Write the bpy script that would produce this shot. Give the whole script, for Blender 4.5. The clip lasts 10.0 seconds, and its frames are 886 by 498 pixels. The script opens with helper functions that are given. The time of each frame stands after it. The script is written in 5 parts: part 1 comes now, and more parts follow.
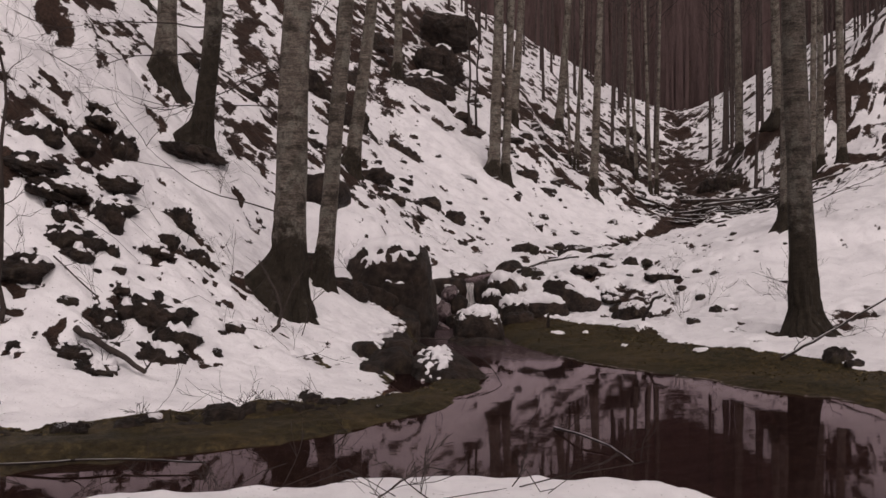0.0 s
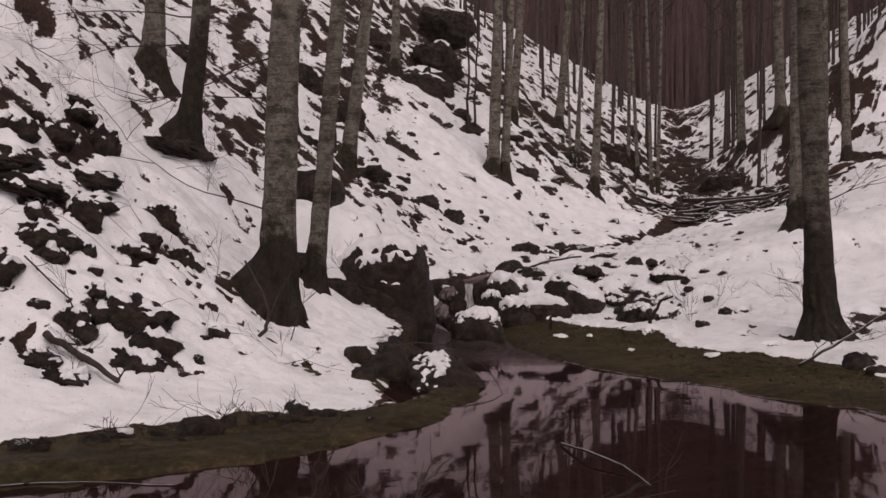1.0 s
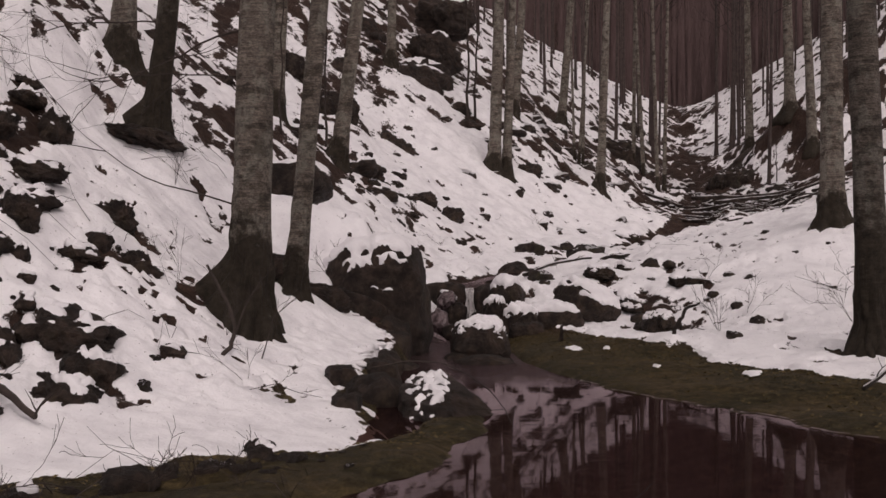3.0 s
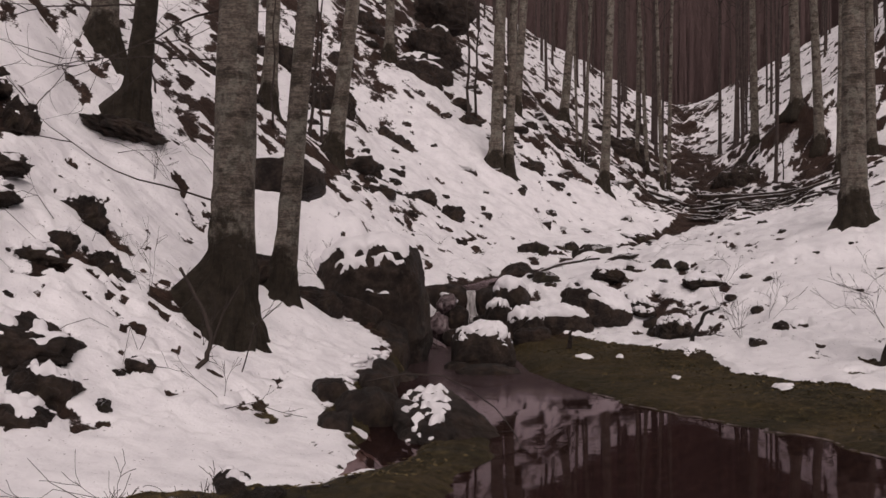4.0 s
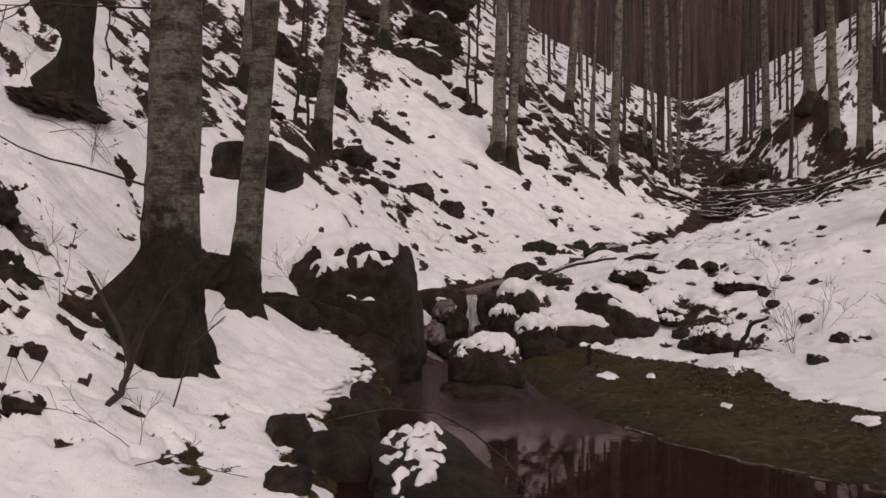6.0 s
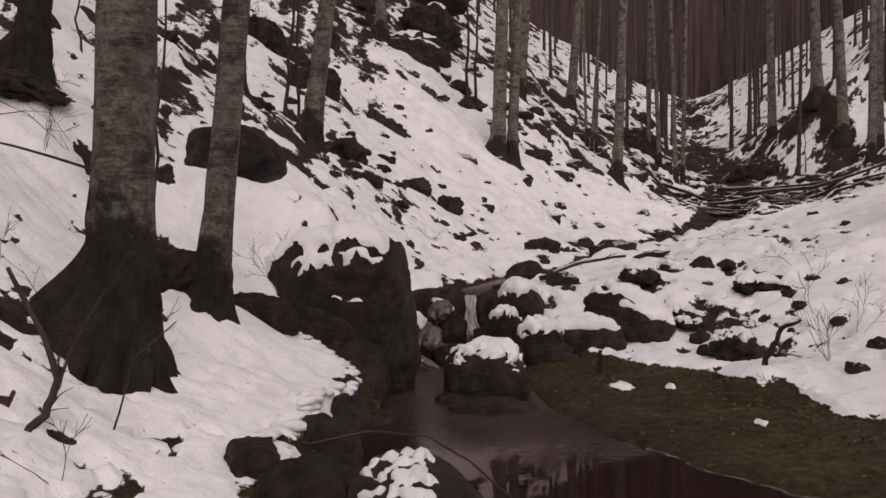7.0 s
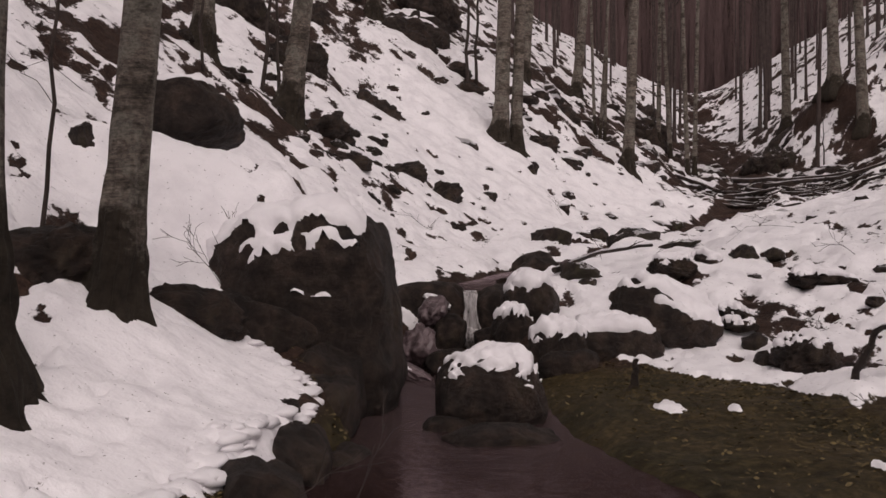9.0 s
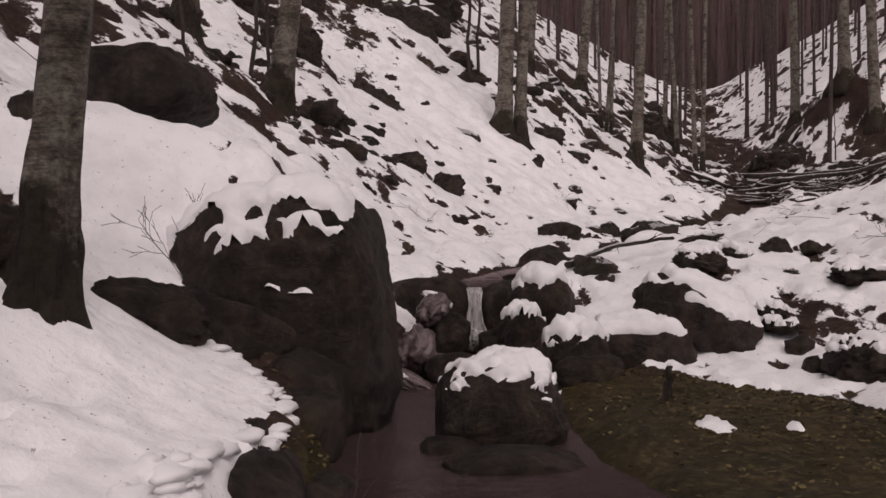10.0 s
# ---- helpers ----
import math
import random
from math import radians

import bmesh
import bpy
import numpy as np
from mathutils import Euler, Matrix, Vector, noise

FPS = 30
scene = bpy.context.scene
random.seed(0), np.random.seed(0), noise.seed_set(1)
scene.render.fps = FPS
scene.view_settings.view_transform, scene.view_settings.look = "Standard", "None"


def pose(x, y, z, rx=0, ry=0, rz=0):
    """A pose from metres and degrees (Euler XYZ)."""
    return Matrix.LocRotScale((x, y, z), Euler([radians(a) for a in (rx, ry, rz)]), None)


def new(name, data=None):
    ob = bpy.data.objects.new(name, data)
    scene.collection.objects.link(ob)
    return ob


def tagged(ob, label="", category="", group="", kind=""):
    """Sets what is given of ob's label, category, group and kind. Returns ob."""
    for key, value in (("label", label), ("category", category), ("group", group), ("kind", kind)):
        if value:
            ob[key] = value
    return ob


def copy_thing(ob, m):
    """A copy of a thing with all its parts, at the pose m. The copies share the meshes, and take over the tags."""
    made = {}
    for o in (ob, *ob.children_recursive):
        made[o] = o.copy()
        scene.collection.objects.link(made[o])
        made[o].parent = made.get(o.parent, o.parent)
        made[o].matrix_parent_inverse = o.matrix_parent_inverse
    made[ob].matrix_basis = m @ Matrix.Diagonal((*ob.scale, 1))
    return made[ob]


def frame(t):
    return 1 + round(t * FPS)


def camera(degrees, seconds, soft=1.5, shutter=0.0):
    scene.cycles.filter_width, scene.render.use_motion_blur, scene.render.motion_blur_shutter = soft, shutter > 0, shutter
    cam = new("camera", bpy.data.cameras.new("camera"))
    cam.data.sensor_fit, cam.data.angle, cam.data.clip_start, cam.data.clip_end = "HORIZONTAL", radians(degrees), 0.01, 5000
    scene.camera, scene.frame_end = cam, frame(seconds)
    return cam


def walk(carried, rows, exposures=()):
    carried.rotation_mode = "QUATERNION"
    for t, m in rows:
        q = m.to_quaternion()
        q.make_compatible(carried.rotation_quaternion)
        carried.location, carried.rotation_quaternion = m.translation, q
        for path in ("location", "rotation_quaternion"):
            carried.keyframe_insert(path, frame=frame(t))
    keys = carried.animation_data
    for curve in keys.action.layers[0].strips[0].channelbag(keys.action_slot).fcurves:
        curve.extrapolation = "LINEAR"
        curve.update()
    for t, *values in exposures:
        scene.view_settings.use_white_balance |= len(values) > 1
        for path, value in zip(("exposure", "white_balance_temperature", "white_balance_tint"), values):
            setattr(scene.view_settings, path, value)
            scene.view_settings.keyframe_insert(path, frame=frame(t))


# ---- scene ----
cam = camera(42.4, 10.0)
METRES, EYE, TILT, LEAN, TURN = 10.0, 1.2, 0.0, 0.0, 0.0
ROWS = [
    (0.0, 0.0, 0.0, 0.0, 0.0, 0.0, 0.0),
    (0.5, 0.0009, 0.0333, -0.0003, -0.03, -0.01, -0.0),
    (1.0, 0.0015, 0.0692, -0.0001, -0.06, -0.02, -0.0),
    (1.5, 0.0017, 0.1081, 0.0003, -0.09, -0.02, -0.0),
    (2.0, 0.002, 0.1504, 0.0009, -0.1, -0.04, -0.01),
    (2.5, 0.0026, 0.1952, 0.0013, -0.11, -0.04, 0.02),
    (4.0, 0.002, 0.3408, 0.0029, -0.15, -0.07, 0.0),
    (4.5, 0.0022, 0.3914, 0.0029, -0.15, -0.08, 0.0),
    (5.0, 0.0032, 0.4429, 0.0028, -0.15, -0.09, 0.01),
    (5.5, 0.0049, 0.4953, 0.0024, -0.15, -0.09, 0.02),
    (7.0, 0.0111, 0.6581, -0.0023, -0.16, -0.11, 0.04),
    (7.5, 0.0132, 0.7135, -0.005, -0.15, -0.11, 0.04),
    (8.0, 0.0149, 0.7694, -0.0083, -0.15, -0.11, 0.06),
    (8.5, 0.0163, 0.8257, -0.0124, -0.14, -0.12, 0.05),
    (9.0, 0.0176, 0.8824, -0.0164, -0.14, -0.12, 0.04),
    (9.5, 0.0181, 0.94, -0.0202, -0.13, -0.12, 0.05),
    (10.0, 0.0175, 0.999, -0.0235, -0.12, -0.12, 0.06),
]
walk(cam, [(t, pose(0, 0, EYE, TILT, LEAN, TURN) @ pose(METRES * x, METRES * y, METRES * z, 90 + pitch, roll, yaw)) for t, x, y, z, yaw, pitch, roll in ROWS],
     exposures=[(0.0, -0.49, 7000, 20.0), (5.0, -0.46, 7000, 20.0), (10.0, -0.42, 7000, 20.0)])

# world and light: a dull winter dusk under thick cloud
world = bpy.data.worlds.new("overcast_sky")
scene.world = world
world.use_nodes = True
wn = world.node_tree
sky = wn.nodes.new("ShaderNodeTexSky")
sky.sky_type, sky.sun_disc = "NISHITA", False
sky.sun_elevation, sky.sun_rotation = radians(52), radians(166)
sky.air_density, sky.dust_density, sky.ozone_density = 1.0, 6.0, 1.0
grey = wn.nodes.new("ShaderNodeHueSaturation")
grey.inputs["Saturation"].default_value = 0.12
wn.links.new(sky.outputs[0], grey.inputs["Color"])
wn.links.new(grey.outputs[0], wn.nodes["Background"].inputs[0])
wn.nodes["Background"].inputs[1].default_value = 0.112
sun = new("sun", bpy.data.lights.new("sun", "SUN"))
sun.data.energy, sun.data.angle, sun.data.color = 0.5, radians(60), (1.0, 0.96, 0.92)
sun.matrix_world = pose(0, 0, 30, 38, 0, 14)


# ---- materials ----
def material(name):
    m = bpy.data.materials.new(name)
    m.use_nodes = True
    return m, m.node_tree, m.node_tree.nodes["Principled BSDF"]


def noise_node(nt, scale, detail=6, rough=0.6, coords="Object", stretch=None, distort=0.0):
    tc = nt.nodes.new("ShaderNodeTexCoord")
    n = nt.nodes.new("ShaderNodeTexNoise")
    n.inputs["Scale"].default_value, n.inputs["Detail"].default_value = scale, detail
    n.inputs["Roughness"].default_value, n.inputs["Distortion"].default_value = rough, distort
    src = tc.outputs[coords]
    if stretch:
        mp = nt.nodes.new("ShaderNodeMapping")
        mp.inputs["Scale"].default_value = stretch
        nt.links.new(src, mp.inputs[0])
        src = mp.outputs[0]
    nt.links.new(src, n.inputs["Vector"])
    return n.outputs["Fac"]


def ramp(nt, fac, stops):
    r = nt.nodes.new("ShaderNodeValToRGB")
    els = r.color_ramp.elements
    while len(els) < len(stops):
        els.new(0.5)
    for e, (p, c) in zip(els, stops):
        e.position = p
        e.color = (*c, 1) if len(c) == 3 else c
    nt.links.new(fac, r.inputs[0])
    return r.outputs[0]


def blend(nt, fac, a, b, mode="MIX"):
    n = nt.nodes.new("ShaderNodeMix")
    n.data_type, n.blend_type = "RGBA", mode
    for sock, v in ((n.inputs[0], fac), (n.inputs[6], a), (n.inputs[7], b)):
        if isinstance(v, (int, float)):
            sock.default_value = v
        elif isinstance(v, tuple):
            sock.default_value = (*v, 1)
        else:
            nt.links.new(v, sock)
    return n.outputs[2]


def calc(nt, op, a, b=0.0):
    n = nt.nodes.new("ShaderNodeMath")
    n.operation = op
    for sock, v in ((n.inputs[0], a), (n.inputs[1], b)):
        if isinstance(v, (int, float)):
            sock.default_value = v
        else:
            nt.links.new(v, sock)
    return n.outputs[0]


def relief(nt, bsdf, height, strength, distance):
    b = nt.nodes.new("ShaderNodeBump")
    b.inputs["Strength"].default_value, b.inputs["Distance"].default_value = strength, distance
    nt.links.new(height, b.inputs["Height"])
    nt.links.new(b.outputs[0], bsdf.inputs["Normal"])


SNOW_A, SNOW_B = (0.81, 0.78, 0.80), (0.665, 0.635, 0.66)


def snow_colour(nt):
    return ramp(nt, noise_node(nt, 3.0, 7, 0.62, stretch=(1, 0.7, 1)), [(0.28, SNOW_B), (0.55, SNOW_A)])


def ground_material():
    m, nt, b = material("snow_over_leaf_litter")
    at = nt.nodes.new("ShaderNodeAttribute")
    at.attribute_name = "snow"
    wet = nt.nodes.new("ShaderNodeAttribute")
    wet.attribute_name = "mud"
    litter = ramp(nt, noise_node(nt, 22, 8, 0.7), [(0.25, (0.015, 0.0105, 0.009)), (0.5, (0.046, 0.031, 0.026)), (0.75, (0.115, 0.076, 0.058))])
    stain = ramp(nt, noise_node(nt, 1.6, 5), [(0.35, (0.55, 0.5, 0.5)), (0.65, (1.1, 1.0, 0.95))])
    litter = blend(nt, 1.0, litter, stain, "MULTIPLY")
    mud = ramp(nt, noise_node(nt, 16, 10, 0.8, stretch=(1, 0.6, 1)), [(0.34, (0.013, 0.0098, 0.0058)), (0.52, (0.050, 0.0385, 0.0205)), (0.70, (0.140, 0.110, 0.056))])
    mud = blend(nt, 1.0, mud, ramp(nt, noise_node(nt, 1.1, 6), [(0.35, (0.6, 0.62, 0.6)), (0.65, (1.15, 1.05, 0.95))]), "MULTIPLY")
    bare = blend(nt, wet.outputs["Fac"], litter, mud)
    edge = calc(nt, "ADD", at.outputs["Fac"], calc(nt, "MULTIPLY", calc(nt, "SUBTRACT", noise_node(nt, 11, 5, 0.6, stretch=(1, 0.5, 1)), 0.5), 0.38))
    edge = calc(nt, "ADD", edge, calc(nt, "MULTIPLY", calc(nt, "SUBTRACT", noise_node(nt, 3.8, 7, 0.72, stretch=(1, 0.45, 1)), 0.5), 0.62))
    edge = calc(nt, "ADD", edge, calc(nt, "MULTIPLY", calc(nt, "SUBTRACT", noise_node(nt, 26, 4, 0.6, stretch=(1, 0.5, 1)), 0.5), 0.32))
    mask = ramp(nt, edge, [(0.475, (0, 0, 0)), (0.525, (1, 1, 1))])
    specks = ramp(nt, noise_node(nt, 38, 3, 0.5), [(0.26, (0.12, 0.085, 0.07)), (0.32, (1, 1, 1))])
    white = blend(nt, 0.8, snow_colour(nt), specks, "MULTIPLY")
    nt.links.new(blend(nt, mask, bare, white), b.inputs["Base Color"])
    nt.links.new(blend(nt, mask, (0.55, 0.55, 0.55), (0.75, 0.75, 0.75)), b.inputs["Roughness"])
    b.inputs["Specular IOR Level"].default_value = 0.07
    relief(nt, b, blend(nt, mask, noise_node(nt, 35, 8, 0.75), noise_node(nt, 6.0, 6, 0.55, stretch=(1, 0.8, 1))), 0.5, 0.08)
    return m


def rock_material(name="dark_wet_rock", moss=0.35, snow=0.98, patchy=1.5):
    m, nt, b = material(name)
    base = ramp(nt, noise_node(nt, 7, 10, 0.78), [(0.30, (0.010, 0.0066, 0.0056)), (0.48, (0.042, 0.029, 0.024)), (0.62, (0.082, 0.058, 0.048)), (0.78, (0.17, 0.13, 0.11))])
    green = ramp(nt, noise_node(nt, 14, 6), [(0.3, (0.012, 0.016, 0.008)), (0.7, (0.035, 0.040, 0.018))])
    base = blend(nt, ramp(nt, noise_node(nt, 1.7, 5), [(1 - moss - 0.12, (0, 0, 0)), (1 - moss + 0.1, (1, 1, 1))]), base, green)
    base = blend(nt, 1.0, base, ramp(nt, noise_node(nt, 1.9, 6, 0.7), [(0.32, (0.45, 0.42, 0.40)), (0.52, (1.0, 0.97, 0.95)), (0.72, (1.9, 1.7, 1.55))]), "MULTIPLY")
    geo = nt.nodes.new("ShaderNodeNewGeometry")
    sep = nt.nodes.new("ShaderNodeSeparateXYZ")
    nt.links.new(geo.outputs["Normal"], sep.inputs[0])
    up = calc(nt, "ADD", sep.outputs[2], calc(nt, "MULTIPLY", calc(nt, "SUBTRACT", noise_node(nt, 3.2, 8, 0.7), 0.5), patchy))
    mask = ramp(nt, up, [(snow - 0.02, (0, 0, 0)), (snow + 0.04, (1, 1, 1))])
    if snow < 1.5:
        base = blend(nt, mask, base, snow_colour(nt))
    nt.links.new(base, b.inputs["Base Color"])
    b.inputs["Roughness"].default_value = 0.62
    b.inputs["Specular IOR Level"].default_value = 0.3
    relief(nt, b, noise_node(nt, 7, 11, 0.78), 1.0, 0.22)
    return m


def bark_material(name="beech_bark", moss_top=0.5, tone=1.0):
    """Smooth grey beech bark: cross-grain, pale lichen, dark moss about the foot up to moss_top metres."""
    m, nt, b = material(name)
    base = ramp(nt, noise_node(nt, 7.0, 9, 0.75), [(0.3, (0.076, 0.062, 0.054)), (0.52, (0.155, 0.131, 0.115)), (0.75, (0.285, 0.250, 0.222))])
    ring = ramp(nt, noise_node(nt, 4.5, 8, 0.75, stretch=(1.0, 1.0, 9.0), distort=0.8), [(0.36, (0.42, 0.40, 0.38)), (0.50, (1.0, 0.98, 0.95)), (0.62, (1.5, 1.46, 1.4))])
    base = blend(nt, 0.9, base, ring, "MULTIPLY")
    lichen = ramp(nt, noise_node(nt, 5.5, 6, 0.6, stretch=(1, 1, 0.6)), [(0.50, (0, 0, 0)), (0.56, (1, 1, 1))])
    base = blend(nt, calc(nt, "MULTIPLY", lichen, 0.55), base, (0.24, 0.225, 0.195))
    blot = ramp(nt, noise_node(nt, 3.6, 5, 0.6, stretch=(1, 1, 1.6)), [(0.40, (0.22, 0.20, 0.17)), (0.48, (1, 1, 1))])
    base = blend(nt, 0.65, base, blot, "MULTIPLY")
    fleck = ramp(nt, noise_node(nt, 34, 5, 0.7, stretch=(1, 1, 1.8)), [(0.36, (0.45, 0.42, 0.40)), (0.52, (1, 1, 1)), (0.66, (1.3, 1.27, 1.22))])
    base = blend(nt, 0.8, base, fleck, "MULTIPLY")
    base = blend(nt, 1.0, base, (tone, tone, tone), "MULTIPLY")
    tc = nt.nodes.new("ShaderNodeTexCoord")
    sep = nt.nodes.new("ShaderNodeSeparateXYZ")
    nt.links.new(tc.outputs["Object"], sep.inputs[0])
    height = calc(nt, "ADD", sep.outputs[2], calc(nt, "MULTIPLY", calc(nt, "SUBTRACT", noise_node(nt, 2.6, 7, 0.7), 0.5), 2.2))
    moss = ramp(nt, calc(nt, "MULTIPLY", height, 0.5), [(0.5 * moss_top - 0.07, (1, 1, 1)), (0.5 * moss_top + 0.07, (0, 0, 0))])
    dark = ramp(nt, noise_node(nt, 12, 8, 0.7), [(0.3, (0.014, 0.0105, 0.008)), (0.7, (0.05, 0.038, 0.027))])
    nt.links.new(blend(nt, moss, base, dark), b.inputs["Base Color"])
    b.inputs["Roughness"].default_value = 0.8
    b.inputs["Specular IOR Level"].default_value = 0.2
    relief(nt, b, noise_node(nt, 11, 10, 0.75, stretch=(1, 1, 2.5)), 0.9, 0.06)
    return m


def plain_material(name, lo, hi, scale=8.0, rough=0.8, bump=0.4, stretch=None):
    m, nt, b = material(name)
    nt.links.new(ramp(nt, noise_node(nt, scale, 7, 0.65, stretch=stretch), [(0.3, lo), (0.7, hi)]), b.inputs["Base Color"])
    b.inputs["Roughness"].default_value = rough
    b.inputs["Specular IOR Level"].default_value = 0.25
    if bump:
        relief(nt, b, noise_node(nt, scale * 3, 7, 0.7), bump, 0.03)
    return m


def water_material(name, tint, slow, fast, calm_to=None):
    """Clear dark water; calm_to names the stretch along the brook over which it turns from still to rippled."""
    m, nt, b = material(name)
    nt.nodes.remove(b)
    clear = nt.nodes.new("ShaderNodeBsdfTransparent")
    clear.inputs[0].default_value = (*tint, 1)
    murk_sheen = nt.nodes.new("ShaderNodeBsdfDiffuse")
    body = nt.nodes.new("ShaderNodeMixShader")
    body.inputs[0].default_value = 0.5
    nt.links.new(clear.outputs[0], body.inputs[1])
    nt.links.new(murk_sheen.outputs[0], body.inputs[2])
    gloss = nt.nodes.new("ShaderNodeBsdfGlossy")
    gloss.inputs["Color"].default_value = (0.54, 0.44, 0.47, 1)
    fres = nt.nodes.new("ShaderNodeFresnel")
    fres.inputs["IOR"].default_value = 1.33
    bump = nt.nodes.new("ShaderNodeBump")
    bump.inputs["Strength"].default_value, bump.inputs["Distance"].default_value = 0.5, 0.02
    if calm_to:
        geo = nt.nodes.new("ShaderNodeNewGeometry")
        sep = nt.nodes.new("ShaderNodeSeparateXYZ")
        nt.links.new(geo.outputs["Position"], sep.inputs[0])
        rng_ = nt.nodes.new("ShaderNodeMapRange")
        rng_.interpolation_type = "SMOOTHSTEP"
        rng_.inputs["From Min"].default_value, rng_.inputs["From Max"].default_value = calm_to
        nt.links.new(sep.outputs[1], rng_.inputs["Value"])
        lively = rng_.outputs[0]
    else:
        lively = calc(nt, "ADD", 1.0, 0.0)
    # mirrored sky and snow painted in: lively water gets a lighter, pinkish body colour
    nt.links.new(ramp(nt, lively, [(0.0, (0.034, 0.018, 0.017)), (1.0, (0.13, 0.088, 0.088))]), murk_sheen.inputs["Color"])
    height = calc(nt, "ADD", calc(nt, "MULTIPLY", noise_node(nt, 2.2, 3, 0.5), slow), calc(nt, "MULTIPLY", calc(nt, "MULTIPLY", noise_node(nt, 8, 4, 0.55, stretch=(1, 1.6, 1)), fast), lively))
    nt.links.new(height, bump.inputs["Height"])
    nt.links.new(bump.outputs[0], gloss.inputs["Normal"])
    nt.links.new(calc(nt, "ADD", 0.03, calc(nt, "MULTIPLY", lively, 0.13)), gloss.inputs["Roughness"])
    mix = nt.nodes.new("ShaderNodeMixShader")
    nt.links.new(fres.outputs[0], mix.inputs[0])
    nt.links.new(body.outputs[0], mix.inputs[1])
    nt.links.new(gloss.outputs[0], mix.inputs[2])
    nt.links.new(mix.outputs[0], nt.nodes["Material Output"].inputs[0])
    return m


GROUND = ground_material()
ROCK = rock_material(patchy=2.0)
ROCK_BARE = rock_material("dark_mossy_rock", 0.28, 9.0)
ROCK_SNOWY = rock_material("snow_dusted_rock", 0.3, 0.72)
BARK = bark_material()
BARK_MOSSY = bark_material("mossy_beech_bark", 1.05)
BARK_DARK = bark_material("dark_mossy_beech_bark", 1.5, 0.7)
BARK_FAR = plain_material("young_bark", (0.032, 0.022, 0.021), (0.085, 0.062, 0.056), 4.0, 0.85, 0.3)
TWIG = plain_material("bare_twig", (0.022, 0.016, 0.014), (0.06, 0.044, 0.038), 12.0, 0.85, 0.0)
LOG = rock_material("wet_fallen_wood", 0.15, 0.72, 1.6)
FOREST = plain_material("far_bare_woods", (0.070, 0.044, 0.043), (0.128, 0.085, 0.082), 0.6, 0.95, 0.0, (6, 6, 1))
SNOW = plain_material("settled_snow", SNOW_B, SNOW_A, 3.0, 0.75, 0.4)
FOAM = plain_material("falling_white_water", (0.30, 0.27, 0.27), (0.70, 0.66, 0.66), 14.0, 0.25, 0.8, (1, 1, 0.2))
_nt = FOAM.node_tree
_nt.links.new(ramp(_nt, noise_node(_nt, 26, 5, 0.7, stretch=(1, 1, 0.12)), [(0.34, (0.25, 0.25, 0.25)), (0.54, (0.97, 0.97, 0.97))]), _nt.nodes["Principled BSDF"].inputs["Alpha"])
ICE = plain_material("milky_ice", (0.03, 0.019, 0.020), (0.20, 0.148, 0.156), 7.0, 0.3, 0.15, (1, 1, 0.5))
DEAD_LEAF = plain_material("dead_leaf", (0.04, 0.029, 0.014), (0.17, 0.122, 0.052), 30.0, 0.7, 0.0)
POND = water_material("dark_pond_water", (0.75, 0.55, 0.48), 0.10, 3.6, (13.0, 17.0))
STREAM = water_material("running_water", (0.5, 0.44, 0.41), 0.3, 2.0)

# ---- ground ----
WATER = -0.10
# valley sections: along, bed x, bed height, then for each side the bank's width and height and the slope beyond
LEFT = [
    (-30, 0.8, -0.5, 4.2, 0.55, 0.30), (5, 0.8, -0.5, 4.0, 0.47, 0.30), (8, 0.8, -0.5, 3.1, 0.47, 0.12), (9.5, 0.8, -0.5, 1.7, 0.43, 0.16),
    (11.4, 0.7, -0.5, 1.4, 0.48, 0.52), (13, 0.5, -0.45, 1.3, 0.50, 0.84), (14.3, 0.4, -0.42, 1.2, 0.50, 0.92), (15.2, 0.3, -0.4, 0.85, 0.52, 0.90), (15.9, 0.25, -0.38, 0.85, 0.58, 1.0), (16.7, 0.22, -0.38, 1.28, 0.98, 1.2),
    (17.7, 0.2, -0.35, 1.25, 1.5, 0.9), (19.4, 0.25, -0.3, 1.0, 1.5, 0.74), (20.1, 0.42, 0.52, 0.8, 0.2, 0.90), (22, 1.05, 0.68, 1.0, 0.2, 0.90),
    (25.5, 2.6, 0.85, 1.6, 0.2, 0.84), (29, 4.1, 1.05, 1.8, 0.2, 0.62), (33.5, 5.7, 1.35, 1.3, 0.25, 0.62), (39, 8.2, 1.9, 1.0, 0.25, 0.66),
]
RIGHT = [
    (-30, 3.6, 0.5, 0.3), (5, 4.0, 0.5, 0.3), (8, 3.8, 0.5, 0.2), (9.5, 3.4, 0.48, 0.10), (11.4, 2.1, 0.45, 0.05), (13, 1.4, 0.41, 0.05),
    (15, 1.0, 0.38, 0.07), (17, 1.0, 0.38, 0.13), (19.4, 0.9, 0.70, 0.15), (20.1, 0.9, 0.04, 0.20), (22, 0.8, 0.12, 0.22), (25.5, 0.8, 0.25, 0.26), (29, 0.8, 0.25, 0.28),
    (33.5, 0.9, 0.2, 0.28), (39, 1.0, 0.2, 0.36),
]
# the ravine farther up: along, bed x, bed height, slope of the left side, slope of the right side
RAVINE = [(50, 11, 3.1, 0.75, 0.45), (58, 12.4, 4.4, 0.78, 1.05), (68, 14.4, 6.0, 0.78, 0.75), (86, 17.4, 8.7, 0.68, 0.65), (104, 21.0, 13.6, 0.55, 0.55), (112, 22, 14.0, 0.5, 0.5)]
LEFT += [(y, x, z, 1.0, 0.2, s) for y, x, z, s, _ in RAVINE]
RIGHT += [(y, 1.0, 0.2, s) for y, _, _, _, s in RAVINE]
LEFT_T, RIGHT_T = np.array(LEFT, float).T, np.array(RIGHT, float).T


